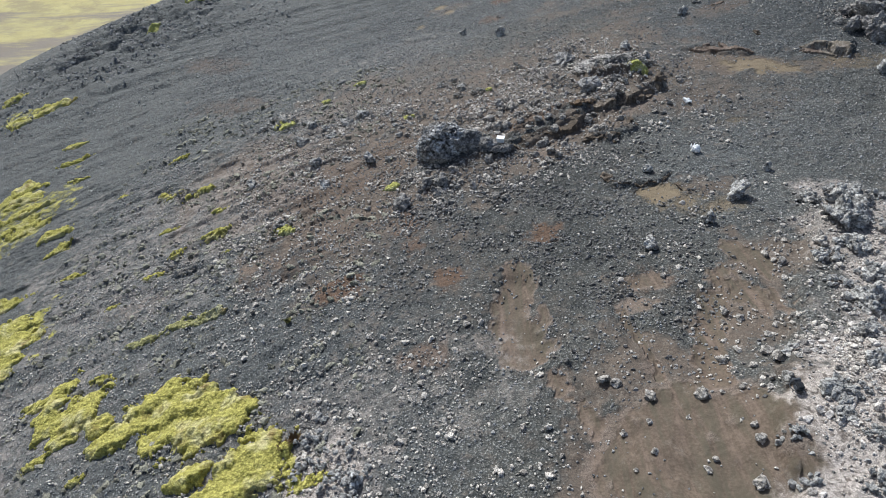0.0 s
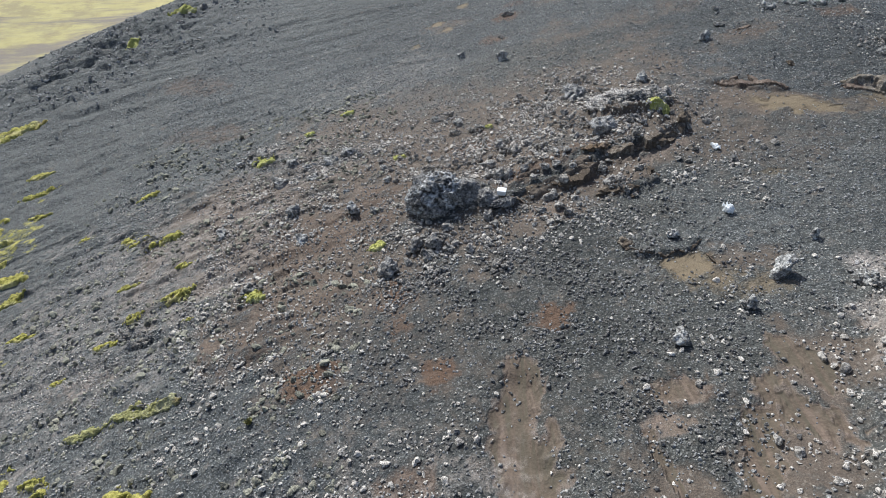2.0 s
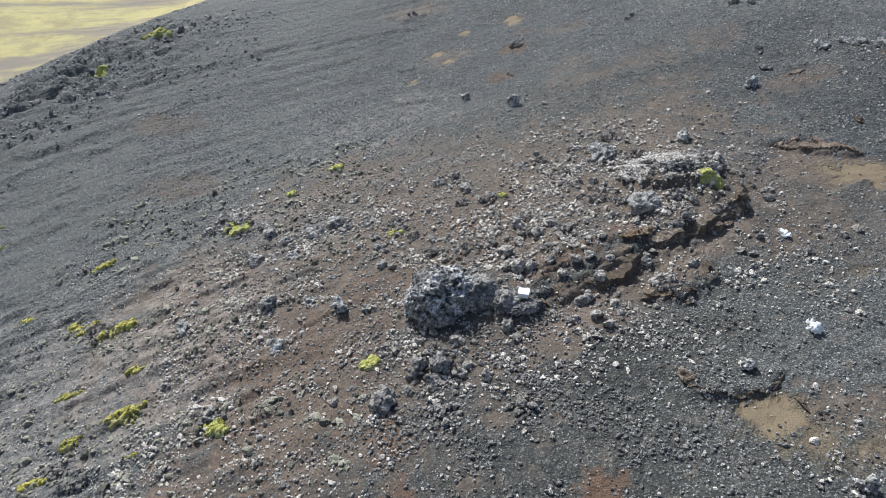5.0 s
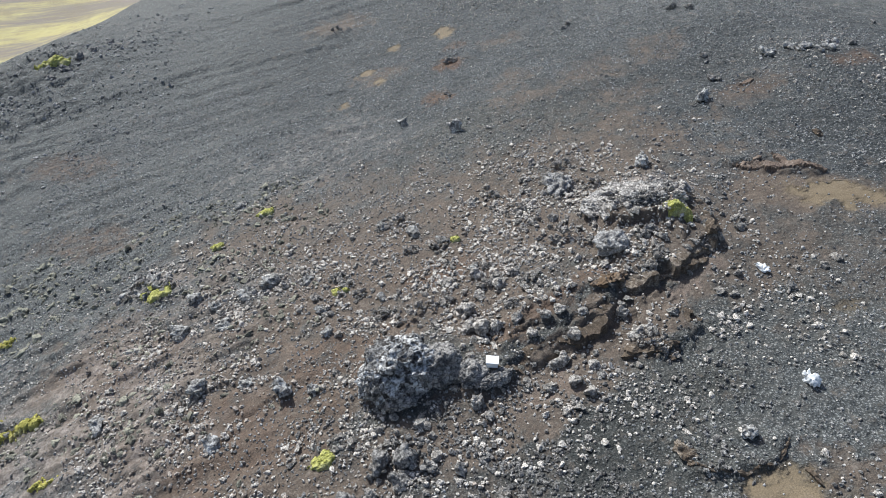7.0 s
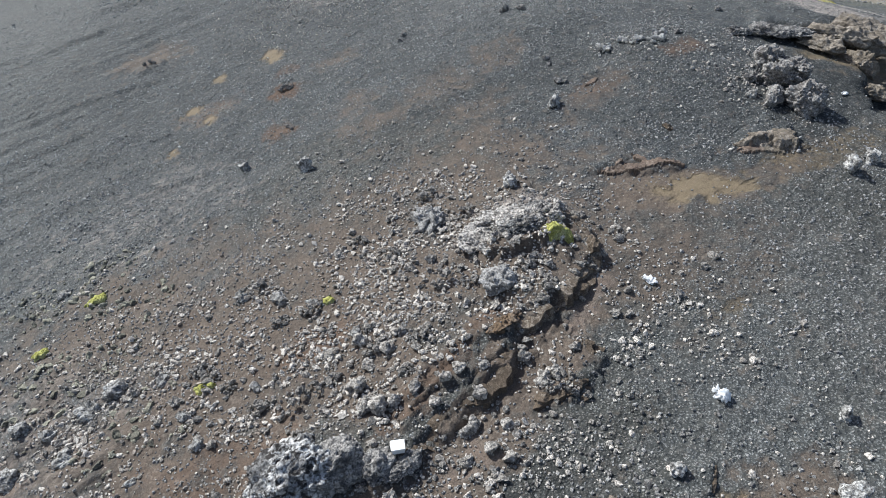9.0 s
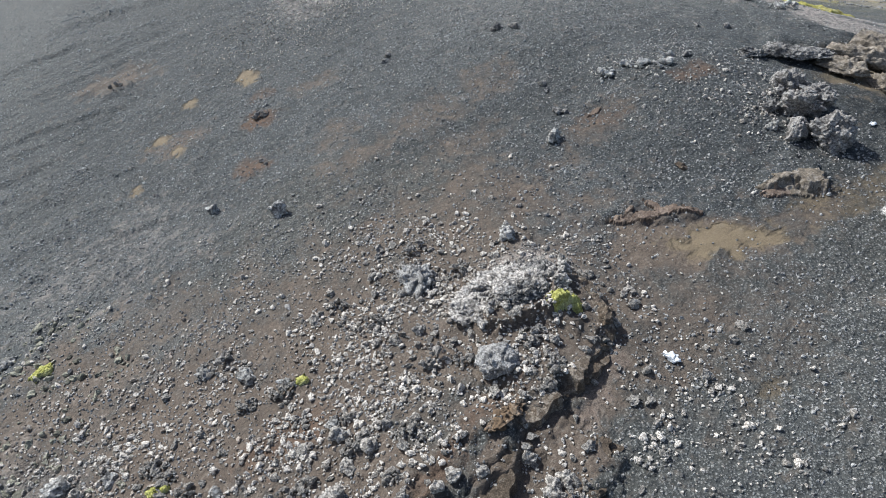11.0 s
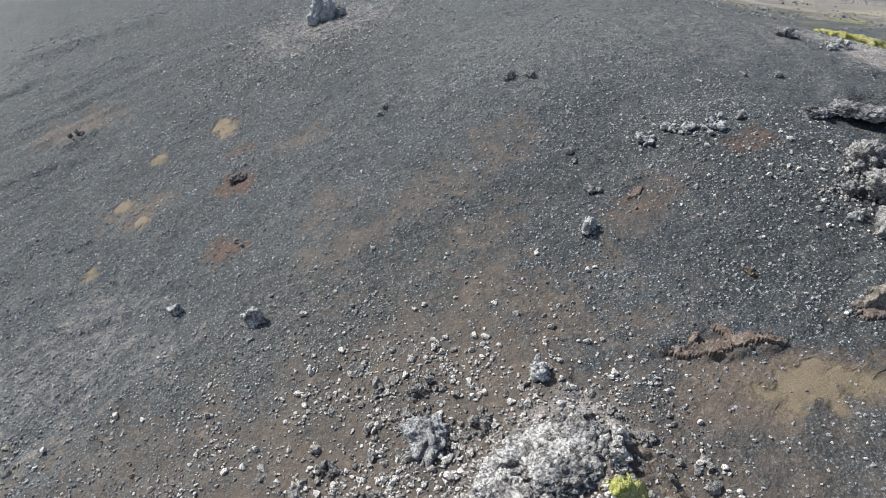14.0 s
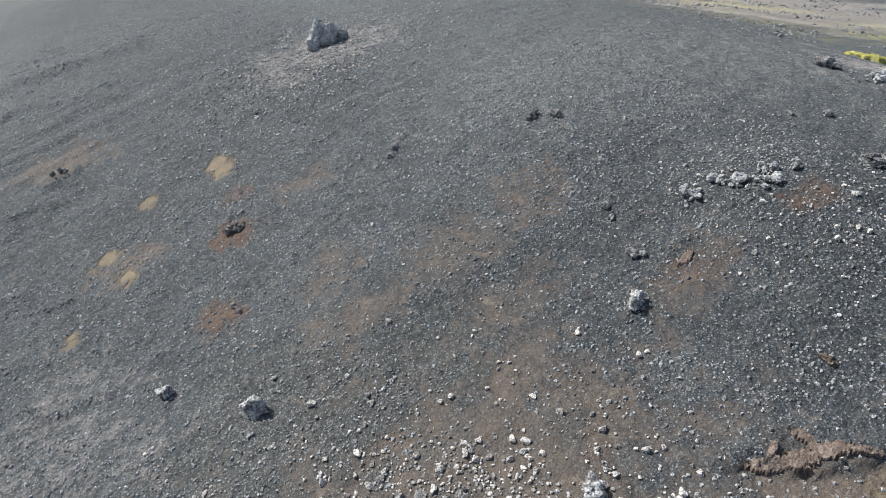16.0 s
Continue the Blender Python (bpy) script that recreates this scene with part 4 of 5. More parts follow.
boulder("boulder", 6.15, 29.75, 1.1, 0.95, 0.62, 225, LAVA_SPECKLED, 5, 40, 0.32, 0.2, 2, 0.12, label="round knobby boulder under thick grey lichen", group="rubble of the upper outcrop")
boulder("boulder", 5.45, 27.9, 0.4, 0.36, 0.3, 226, LAVA_DARK, 4, 0, 0.25, 0.3, 3, 0.1, label="small blue-grey lava boulder in rubble", group="rubble of the upper outcrop")
rubble_heap(6.1, 26.4, 0.9, 1095, GREY_STONES, 0.12)
rubble_heap(6.2, 30.2, 1.0, 1096, GREY_STONES, 0.10)
rubble_heap(7.6, 26.05, 0.8, 1097, GREY_STONES, 0.10)
boulder("boulder", 6.62, 25.85, 1.05, 0.95, 0.62, 227, LAVA_SPECKLED, 6, 30, 0.36, 0.2, 2, 0.05, label="smooth dark lava boulder with fine pale speckles", group="rubble of the upper outcrop")
rocks_at([(-0.02, 30.15, 0.45), (1.03, 29.3, 0.45), (1.9, 28.5, 0.35), (-2.57, 28.2, 0.4), (-1.87, 25.45, 0.36), (-2.1, 26.6, 0.4), (2.66, 26.5, 0.4), (-0.2, 26.4, 0.35)], 230, LAVA_PALE, LICH, "rubble behind the large outcrop", flat=0.6)
rocks_at([(-5.8, 34.9, 0.52), (-3.9, 28.7, 0.64), (-4.65, 28.5, 0.6), (-6.6, 28.9, 0.63), (-5.8, 28.3, 0.47), (-5.2, 27.15, 0.58), (-6.9, 27.6, 0.73), (-3.55, 25.4, 0.33), (-6.8, 27.4, 0.4), (-5.7, 24.65, 0.65), (-8.8, 24.6, 0.6), (-4.2, 24.4, 0.6), (-2.25, 23.5, 0.36),
          (-9.6, 30.9, 0.6), (-8.6, 31.0, 0.75), (-9.0, 30.5, 0.5), (-8.2, 30.5, 0.5), (-8.7, 30.25, 0.35), (-9.3, 31.35, 0.5), (-8.0, 30.9, 0.4), (-9.9, 30.5, 0.35)], 260, LAVA_PALE, "weathered lichened lava rock half sunk in gravel", "scattered rocks", flat=0.5, sink=0.34)
rocks_at([(2.66, 26.2, 0.5), (3.7, 25.8, 0.35), (3.2, 25.5, 0.4), (2.6, 25.4, 0.36), (3.4, 23.9, 0.38), (2.2, 24.8, 0.47), (2.5, 24.0, 0.46), (2.2, 24.25, 0.36), (4.1, 23.8, 0.3), (4.5, 23.9, 0.38), (5.1, 23.7, 0.3), (4.3, 22.5, 0.42), (5.0, 22.2, 0.36), (3.7, 23.3, 0.32), (4.7, 23.1, 0.35),
          (6.15, 23.6, 0.32), (6.6, 22.8, 0.4), (6.3, 22.8, 0.45), (4.45, 21.8, 0.36), (4.7, 21.4, 0.33), (1.95, 21.7, 0.36), (2.2, 21.35, 0.3), (1.3, 20.1, 0.36), (2.15, 24.1, 0.36), (2.85, 23.9, 0.38)], 290, RUBBLE, "pale lava rubble stone on brown soil by the ledges", "ledge rubble")
rocks_at([(0.04, 20.7, 0.6), (-0.5, 20.75, 0.6), (-0.1, 20.2, 0.4), (0.6, 20.4, 0.4), (-1.45, 19.8, 0.8), (-6.45, 20.35, 0.62)], 330, LAVA_DARK, "dark lava boulder with pale lichen on top", "boulders below the outcrop")
rocks_at([(9.97, 17.5, 0.66), (8.7, 16.3, 0.5), (6.6, 15.2, 0.55), (7.55, 19.55, 0.38), (3.4, 35.9, 0.64), (1.35, 38.1, 0.42), (8.95, 29.8, 0.6), (12.7, 33.3, 0.5), (18.7, 25.4, 0.55), (19.8, 25.5, 0.5), (11.6, 19.0, 0.35)], 345, LAVA_TOPPED, "rough pale-topped lava boulder alone on dark gravel", "lone boulders", flat=1.0, sink=0.2)
for k, (x, y, w) in enumerate([(16.35, 35.75, 0.95), (17.3, 35.7, 0.7), (17.75, 35.35, 0.9), (18.2, 34.8, 0.8), (18.7, 35.3, 0.7), (15.0, 42.1, 0.5), (15.7, 41.6, 0.5), (28.4, 38.8, 1.1), (29.6, 39.0, 1.2), (4.45, 44.6, 0.9), (-1.9, 54.4, 0.7)]):
    rubble_heap(x, y, w, 1040 + k, DARK_STONES if k in (5, 6, 9, 10) else WHITE_STONES, 0.10, "loose heap of grey lava rocks on the gravel slope", 1.6)
rocks_at([(13.76, 34.8, 0.36), (13.95, 34.6, 0.25), (14.3, 36.8, 0.3), (14.2, 36.3, 0.35), (18.0, 35.9, 0.35), (19.4, 34.9, 0.35), (23.6, 37.1, 0.4), (22.4, 37.7, 0.4), (28.0, 40.6, 0.9), (3.65, 40.45, 0.26), (3.75, 40.1, 0.2), (8.8, 43.0, 0.22), (10.7, 44.6, 0.3), (10.4, 44.2, 0.25)], 360, LAVA_DARK, "dark lava rock on the upper gravel slope", "upper slope rocks", flat=0.55)
rocks_at([(-3.07, 23.7, 0.62), (-4.93, 22.55, 0.55)], 340, LAVA_CRUST, "lava boulder capped with white lichen on brown soil", "boulders below the outcrop", flat=0.7)
q = np.random.RandomState(350)
CAP = [(7.9 + 1.5 * r * math.cos(a), 27.45 + 0.85 * r * math.sin(a), s) for r, a, s in zip(np.sqrt(q.rand(38)), q.uniform(0, 6.283, 38), q.uniform(0.24, 0.46, 38))]
rocks_at([c for c in CAP if c[1] > 26.75], 520, LAVA_CAP, "knobby lichened lava rock heaped on the cap", "rubble of the upper outcrop", flat=0.75, sink=0.12)
# pale crust above the brown wash
rocks_at([(13.1, 16.7, 1.4), (12.3, 15.4, 1.7), (11.96, 13.9, 0.9), (11.0, 11.6, 1.1), (8.35, 8.3, 0.6), (8.15, 7.6, 0.45), (12.9, 15.9, 1.0), (11.6, 12.6, 0.7), (12.0, 16.8, 0.8), (10.2, 10.4, 0.7), (9.6, 9.2, 0.6), (11.4, 10.6, 0.9), (9.2, 7.4, 0.7), (7.7, 8.9, 0.38)], 390, LAVA_PALE, "crusty pale lichened lava of the bank", "crust rocks", flat=0.5, level=5, sink=0.35)
rocks_at([(8.05, 9.75, 0.48), (7.95, 10.15, 0.30), (11.1, 14.3, 0.56), (6.1, 9.15, 0.33), (6.55, 9.1, 0.19), (5.0, 9.25, 0.28), (4.1, 10.0, 0.33), (4.35, 9.8, 0.23), (6.95, 10.2, 0.29), (6.75, 8.0, 0.25), (6.7, 7.6, 0.22), (4.25, 8.4, 0.17), (4.8, 8.55, 0.16), (4.7, 7.75, 0.16), (5.6, 7.2, 0.23), (6.4, 6.7, 0.35), (5.65, 8.6, 0.16),
          (7.7, 12.0, 0.27), (7.9, 11.6, 0.27), (8.25, 10.8, 0.23), (9.9, 13.8, 0.24), (9.6, 14.25, 0.27), (4.25, 7.4, 0.13)], 420, RUBBLE, "brown clinkery lava stone lying on smooth brown soil", "wash stones", flat=0.6)
for k, (x, y, w) in enumerate([(-3.3, 9.6, 0.9), (-2.7, 9.0, 1.1), (-3.4, 8.7, 0.9), (-2.5, 8.2, 1.1), (-1.9, 8.3, 0.9), (-2.0, 7.6, 0.9), (-2.9, 7.5, 1.0), (-3.2, 10.3, 0.5)]):
    rubble_heap(x, y, w, 1060 + k, WHITE_STONES, 0.1, "patch of white-lichened clinkery lava beside the moss mat")
boulder("boulder", -1.95, 8.15, 0.45, 0.4, 0.35, 488, LAVA_CRUST, 4, 20, 0.3, 0.3, 2, 0.1, label="white-lichened lava stone beside the moss mat", group="white lichen stones")
for k, (x, y, w) in enumerate(BANK):
    rubble_heap(x, y, w, 1120 + k, WHITE_STONES, 0.10, "heap of white-crusted lava rubble on the bank", 1.4 if y > 9 else 0.95)
# crag on the far shoulder
outcrop("lava_crag", 12.0, 58.4, [("crown", -0.2, 0.1, 1.1, 1.0, 2.4, 10, 71, LAVA_WHITE), ("middle_lobe", 0.3, -0.1, 1.2, 1.0, 1.7, 50, 72, LAVA_WHITE), ("shoulder", 0.95, 0.0, 0.9, 0.9, 0.9, 0, 73, LAVA_PALE), ("foot", -0.6, -0.2, 0.9, 0.9, 1.0, 30, 74, LAVA_WHITE)], "steep dark lava crag on a cone of pale debris")
# rocks of the gully side
GULLY = "gully rocks"
boulder("gully_rock", 20.15, 28.75, 1.7, 1.35, 1.5, 80, LAVA_GULLY, 6, 15, 0.28, 0.25, 6, 0.09, label="big angular grey lichened rock beside the gully", group=GULLY)
boulder("gully_rock", 19.4, 29.4, 0.85, 0.7, 1.0, 81, LAVA_GULLY, 5, 60, 0.28, 0.3, 5, 0.10, label="small grey rock wedged beside the big ones", group=GULLY)
boulder("gully_rock", 20.5, 30.3, 1.5, 1.2, 1.3, 82, LAVA_GULLY, 6, 35, 0.3, 0.35, 5, 0.13, label="broken grey lichened rock mass", group=GULLY)
boulder("gully_rock", 21.5, 30.6, 1.5, 1.2, 1.3, 83, LAVA_GULLY, 6, 75, 0.3, 0.35, 5, 0.13, label="broken grey lichened rock mass", group=GULLY)
boulder("gully_rock", 21.0, 31.5, 1.5, 1.0, 1.2, 88, LAVA_GULLY, 6, 10, 0.3, 0.35, 5, 0.13, label="upper broken lichened rock by the gully", group=GULLY)
boulder("gully_rock", 19.7, 30.9, 0.8, 0.7, 0.5, 85, LAVA_DARK, 5, 20, 0.3, 0.35, 5, 0.14, label="dark clinkery rock beside the rock mass", group=GULLY)
boulder("gully_rock", 19.0, 30.0, 0.5, 0.4, 0.4, 86, LAVA_PALE, 5, 50, 0.3, 0.35, 5, 0.14, label="small lichened rock in dark gravel by the gully", group=GULLY)
# the lip's hollow gets its shade from a dark-coloured underside lobe
outcrop("gully_lip", 23.5, 33.5, [("slab", 0.0, -0.1, 3.0, 1.2, 0.42, -38, 85, LAVA_DARK), ("underside", 0.2, 0.35, 2.4, 0.7, 0.45, -38, 86, LAVA_HOLLOW), ("west_lobe", -1.3, 0.75, 1.1, 0.8, 0.45, -30, 87, LAVA_DARK)], "overhanging lava lip with a dark hollow above the gully")
for k, (x, y, sx, sy, sz, turn, lift) in enumerate(((24.6, 32.0, 2.2, 1.3, 0.5, -50, 0.25), (25.5, 32.0, 2.8, 1.5, 0.5, -48, 0.55), (26.6, 31.9, 3.2, 1.8, 0.6, -45, 0.8), (25.3, 30.6, 1.8, 1.3, 0.9, -60, 0.0), (24.6, 29.3, 1.6, 1.0, 0.5, -60, 0.0), (28.2, 33.0, 3.0, 2.2, 0.8, -30, 0.5))):
    boulder("tuff_shelf", x, y, sx, sy, sz * 1.3, 90 + k, TUFF_PALE, 5, turn, 0.3, 0.3, 5, 0.08, label="layered tan tuff shelf of the gully bank", group="tuff shelves", lift=lift - 0.1)
# tuff plates lying free
PLATE = "thin brown tuff plate cropping out of the soil"
for k, (x, y, h, lobes) in enumerate(((17.45, 27.45, 0.09, [(0, 0, 0.8, 0.4, -32), (0.35, 0.0, 0.5, 0.4, -10), (-0.75, 0.35, 0.4, 0.12, -25)]),
                                      (13.0, 28.45, 0.13, [(-0.75, 0.2, 0.5, 0.13, -30), (-0.2, 0.02, 0.45, 0.2, -8), (0.4, -0.1, 0.55, 0.16, -20), (0.95, -0.42, 0.4, 0.09, -30), (0.25, 0.3, 0.1, 0.3, 20), (-0.55, 0.4, 0.3, 0.07, 30)]),
                                      (16.75, 27.5, 0.09, [(0, 0, 0.4, 0.16, -20)]), (14.65, 33.85, 0.09, [(0, 0, 0.28, 0.12, 15)]))):
    moss_patch(x, y, lobes, h, 140 + k, TUFF_PALE if k == 0 else TUFF_MID, PLATE, 0.03, 0.25, 0.3 if k else 0.16, 0.1, "tuff_plate", "rock", "tuff plates")
# layered brown tuff along the ledges
def stratum(line, out, back, thick, lift, seed, mat, label):
    """One thin bed of tuff that crops out along a ledge, with a broken front edge."""
    line = np.array(line, float)
    seg = np.hypot(*(line[1:] - line[:-1]).T)
    run = np.concatenate([[0], np.cumsum(seg)])
    s = np.arange(0.04, run[-1] - 0.04, 0.055)
    cx, cy = np.interp(s, run, line[:, 0]), np.interp(s, run, line[:, 1])
    tx, ty = np.gradient(cx), np.gradient(cy)
    ln = np.hypot(tx, ty)
    nx, ny = -ty / ln, tx / ln
    wob = 0.10 * fbm(s * 1.6 + seed, s * 0, octaves=5, seed=seed, gain=0.62)
    gap = smooth(-0.25, 0.05, fbm(s * 0.8 + 9, s * 0 + seed, octaves=3, seed=seed + 1))
    taper = smooth(0, 0.25, s) * smooth(0, 0.25, run[-1] - s) * (0.45 + 0.55 * gap)
    front = -(out + wob) * taper + back * 0.6 * (1 - taper)
    fx, fy = cx + nx * front, cy + ny * front
    bx, by = cx + nx * back, cy + ny * back
    top = np.minimum(land(bx, by), land(cx + nx * 0.2, cy + ny * 0.2)) + lift + 0.03 * fbm(s * 2.5, s * 0 + 3, octaves=3, seed=seed + 2)
    th = thick * (0.7 + 0.3 * vnoise(s * 3, s * 0, seed=seed + 3))
    n = len(s)
    x0, y0, z0 = cx[n // 2], cy[n // 2], top[n // 2]
    rows = [(bx, by, top - 0.5), (bx, by, top - 0.02), ((fx + bx) / 2, (fy + by) / 2, top + 0.015 * fbm(s * 6, s * 0, octaves=2, seed=seed + 4)), (fx, fy, top - 0.02), (fx + nx * 0.01, fy + ny * 0.01, top - th), (fx - nx * 0.10, fy - ny * 0.10, top - th - 0.35)]
    v = np.stack([np.stack(r, 1) for r in rows], 1) - (x0, y0, z0)
    a = (np.arange(n - 1)[:, None] * 6 + np.arange(5)[None, :]).ravel()
    ob = new("tuff_bed", mesh_np("tuff_bed", v.reshape(-1, 3), np.stack([a, a + 1, a + 7, a + 6], 1), mat))
    ob.location = (x0, y0, z0)
    return tagged(ob, label, "rock", "tuff beds", "thing")


BED = "thin layered bed of brown tuff cropping out along the ledge"
BEDS = [(1, 0.05, 0.35, 0.09, 0.02), (1, 0.14, 0.3, 0.08, -0.12), (0, 0.04, 0.4, 0.09, 0.02), (0, 0.16, 0.3, 0.08, -0.10), (2, 0.03, 0.4, 0.10, 0.02), (2, 0.14, 0.3, 0.08, -0.12),
        (5, 0.02, 0.10, 0.05, 0.0)]
for k, (ledge, out, back, thick, lift) in enumerate(BEDS):
    stratum(LEDGES[ledge][0], out, back, thick, lift, 800 + 7 * k, LAVA_BROWN, BED)
for k, (x, y, sx, sy, sz, turn) in enumerate(((9.45, 25.75, 0.42, 0.85, 0.5, -12), (6.05, 24.5, 1.2, 0.5, 0.24, 20), (6.2, 19.35, 0.6, 0.85, 0.36, 15), (15.2, 29.9, 0.3, 0.45, 0.25, 0), (8.35, 18.4, 0.12, 0.5, 0.2, 10))):
    boulder("tuff_slab", x, y, sx, sy, sz, 110 + k, OCHRE_TUFF if k == 1 else LAVA_BROWN, 5, turn, 0.45, 0.22, 6, 0.10, label="orange-brown tuff slab under loose rubble" if k == 1 else "brown tuff slab cropping out of the soil", group="tuff slabs")
# crest rocks on the far left shoulder
rocks_at([(-19.6, 56.9, 0.9), (-20.3, 55.8, 0.8), (-20.9, 54.6, 0.7), (-19.0, 58.0, 0.7), (-21.5, 58.6, 0.8), (-22.6, 60.2, 0.7), (-23.6, 56.6, 0.6), (-25.2, 52.6, 0.6), (-27.5, 49.0, 0.6), (-29.4, 46.2, 0.7), (-22.4, 62.8, 0.8), (-18.2, 59.4, 0.6)], 450, LAVA_DARK, "dark lava block on the far rocky shoulder", "shoulder rocks", flat=0.42, sink=0.5)

# moss
MAT = "thick yellow-green moss mat with ragged edges on gravel"
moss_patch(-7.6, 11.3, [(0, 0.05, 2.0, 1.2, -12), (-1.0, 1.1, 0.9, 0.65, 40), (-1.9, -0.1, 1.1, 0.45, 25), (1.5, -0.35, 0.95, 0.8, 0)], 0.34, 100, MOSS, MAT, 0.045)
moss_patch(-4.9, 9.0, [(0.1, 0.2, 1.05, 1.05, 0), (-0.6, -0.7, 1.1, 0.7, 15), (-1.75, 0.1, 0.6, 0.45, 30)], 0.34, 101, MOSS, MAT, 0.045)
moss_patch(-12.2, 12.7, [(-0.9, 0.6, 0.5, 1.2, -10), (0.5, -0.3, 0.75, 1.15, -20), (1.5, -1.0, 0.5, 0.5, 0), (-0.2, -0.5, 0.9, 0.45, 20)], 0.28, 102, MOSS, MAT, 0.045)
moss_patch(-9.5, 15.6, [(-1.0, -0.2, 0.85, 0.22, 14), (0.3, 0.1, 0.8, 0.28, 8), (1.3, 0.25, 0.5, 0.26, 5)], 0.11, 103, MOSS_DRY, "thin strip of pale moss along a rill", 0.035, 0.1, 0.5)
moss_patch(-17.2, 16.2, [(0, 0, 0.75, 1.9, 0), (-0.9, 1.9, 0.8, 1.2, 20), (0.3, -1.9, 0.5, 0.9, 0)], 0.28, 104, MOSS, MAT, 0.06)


def mosses(rows, seed, mat, label="small yellow-green moss cushion on dark gravel"):
    for k, (x, y, r) in enumerate(rows):
        q = np.random.RandomState(seed + k)
        lobes = [(q.uniform(-0.9, 0.9) * r * (j > 0), q.uniform(-0.3, 0.3) * r * (j > 0), r * q.uniform(0.5, 0.9), r * q.uniform(0.2, 0.4), q.uniform(5, 35)) for j in range(3)]
        moss_patch(x, y, lobes, min(0.07 + 0.14 * r, 0.22), seed + k, mat, label, 0.04 if r < 1 else 0.08, 0.15, 0.42)


mosses([(-9.95, 21.3, 0.75), (-11.7, 25.6, 0.8), (-13.1, 26.1, 0.5), (-14.05, 26.4, 0.45), (-11.8, 19.4, 0.45), (-14.3, 30.1, 0.55), (-9.8, 23.1, 0.4), (-12.5, 22.6, 0.35), (-11.1, 20.6, 0.4), (-8.6, 19.6, 0.22), (-6.4, 20.1, 0.35), (-13.1, 18.2, 0.3), (-16.9, 27.7, 0.3), (-17.0, 21.5, 0.6)], 130, MOSS)
mosses([(-13.7, 13.4, 0.7), (-12.7, 10.9, 0.5), (-10.5, 9.9, 0.4), (-11.8, 13.9, 0.45), (-3.3, 8.3, 0.5), (-18.9, 24.3, 0.8), (-22.9, 33.6, 0.8), (-24.0, 35.6, 0.8), (-21.4, 31.2, 0.5), (-28.6, 41.6, 1.5), (-30.4, 40.3, 1.3), (-32.6, 44.0, 1.0)], 150, MOSS)
mosses([(-25.6, 31.0, 2.2), (-22.4, 27.4, 1.7), (-20.4, 25.8, 1.1), (-24.0, 29.2, 1.3), (-20.0, 20.6, 1.4), (-18.0, 17.4, 1.3)], 170, MOSS, "broad yellow-green moss mat on the lower slope")
moss_patch(38.6, 44.4, [(0, 0, 2.0, 1.2, -20), (1.8, -0.8, 1.2, 0.8, 0)], 0.5, 190, MOSS, "yellow moss hummock below the gully shoulder", 0.1)
for k, (x, y, r) in enumerate([(-4.6, 33.55, 0.34), (8.75, 26.5, 0.44), (-8.25, 30.1, 0.5), (-8.7, 30.4, 0.35), (-1.95, 21.25, 0.3), (-1.5, 27.3, 0.28), (-6.35, 32.05, 0.25), (-22.0, 57.0, 0.9), (-20.9, 56.6, 0.7), (-24.2, 52.0, 0.7), (-0.3, 23.5, 0.2), (-6.2, 19.9, 0.35), (2.3, 28.3, 0.2)]):
    moss_patch(x, y, [(0, 0, r, r * 0.7, 25), (r * 0.5, -r * 0.3, r * 0.6, r * 0.5, 0)], 0.1 + 0.3 * min(r, 0.6), 180 + k, MOSS_BRIGHT, "bright yellow-green moss cushion among lava stones", 0.035)


def grass_tuft(x, y, size, seed):
    """A small tuft of yellowed blades and twigs."""
    q = np.random.RandomState(seed)
    verts, tris = [], []
    for k in range(150):
        a, r, lean = q.uniform(0, 6.283), size * 0.35 * q.rand() ** 0.5, q.uniform(0.1, 0.6)
        h, w = size * q.uniform(0.4, 0.9), 0.012 + 0.012 * q.rand()
        cx, cy = r * math.cos(a), r * math.sin(a)
        sx, sy = -math.sin(a) * w, math.cos(a) * w
        mx, my, ex, ey = cx + math.cos(a) * lean * h * 0.4, cy + math.sin(a) * lean * h * 0.4, cx + math.cos(a) * lean * h, cy + math.sin(a) * lean * h
        i = len(verts)
        verts += [(cx - sx, cy - sy, 0), (cx + sx, cy + sy, 0), (mx + sx, my + sy, h * 0.6), (mx - sx, my - sy, h * 0.6), (ex, ey, h)]
        tris += [(i, i + 1, i + 2), (i, i + 2, i + 3), (i + 3, i + 2, i + 4)]
    ob = new("grass_tuft", mesh_np("grass_tuft", verts, tris, STRAW if x > -4.5 and y < 12 else MOSS_DRY))
    ob.matrix_world = pose(x, y, land_at(x, y) - 0.02)
    return tagged(ob, "yellowed grass tuft growing among the rubble", "plant", "grass tufts", "thing")


for k, (x, y, s) in enumerate(((-1.45, 27.2, 0.2), (-3.75, 9.6, 0.35), (-4.0, 9.4, 0.3), (-4.95, 14.45, 0.2))):
    grass_tuft(x, y, s, 960 + k)


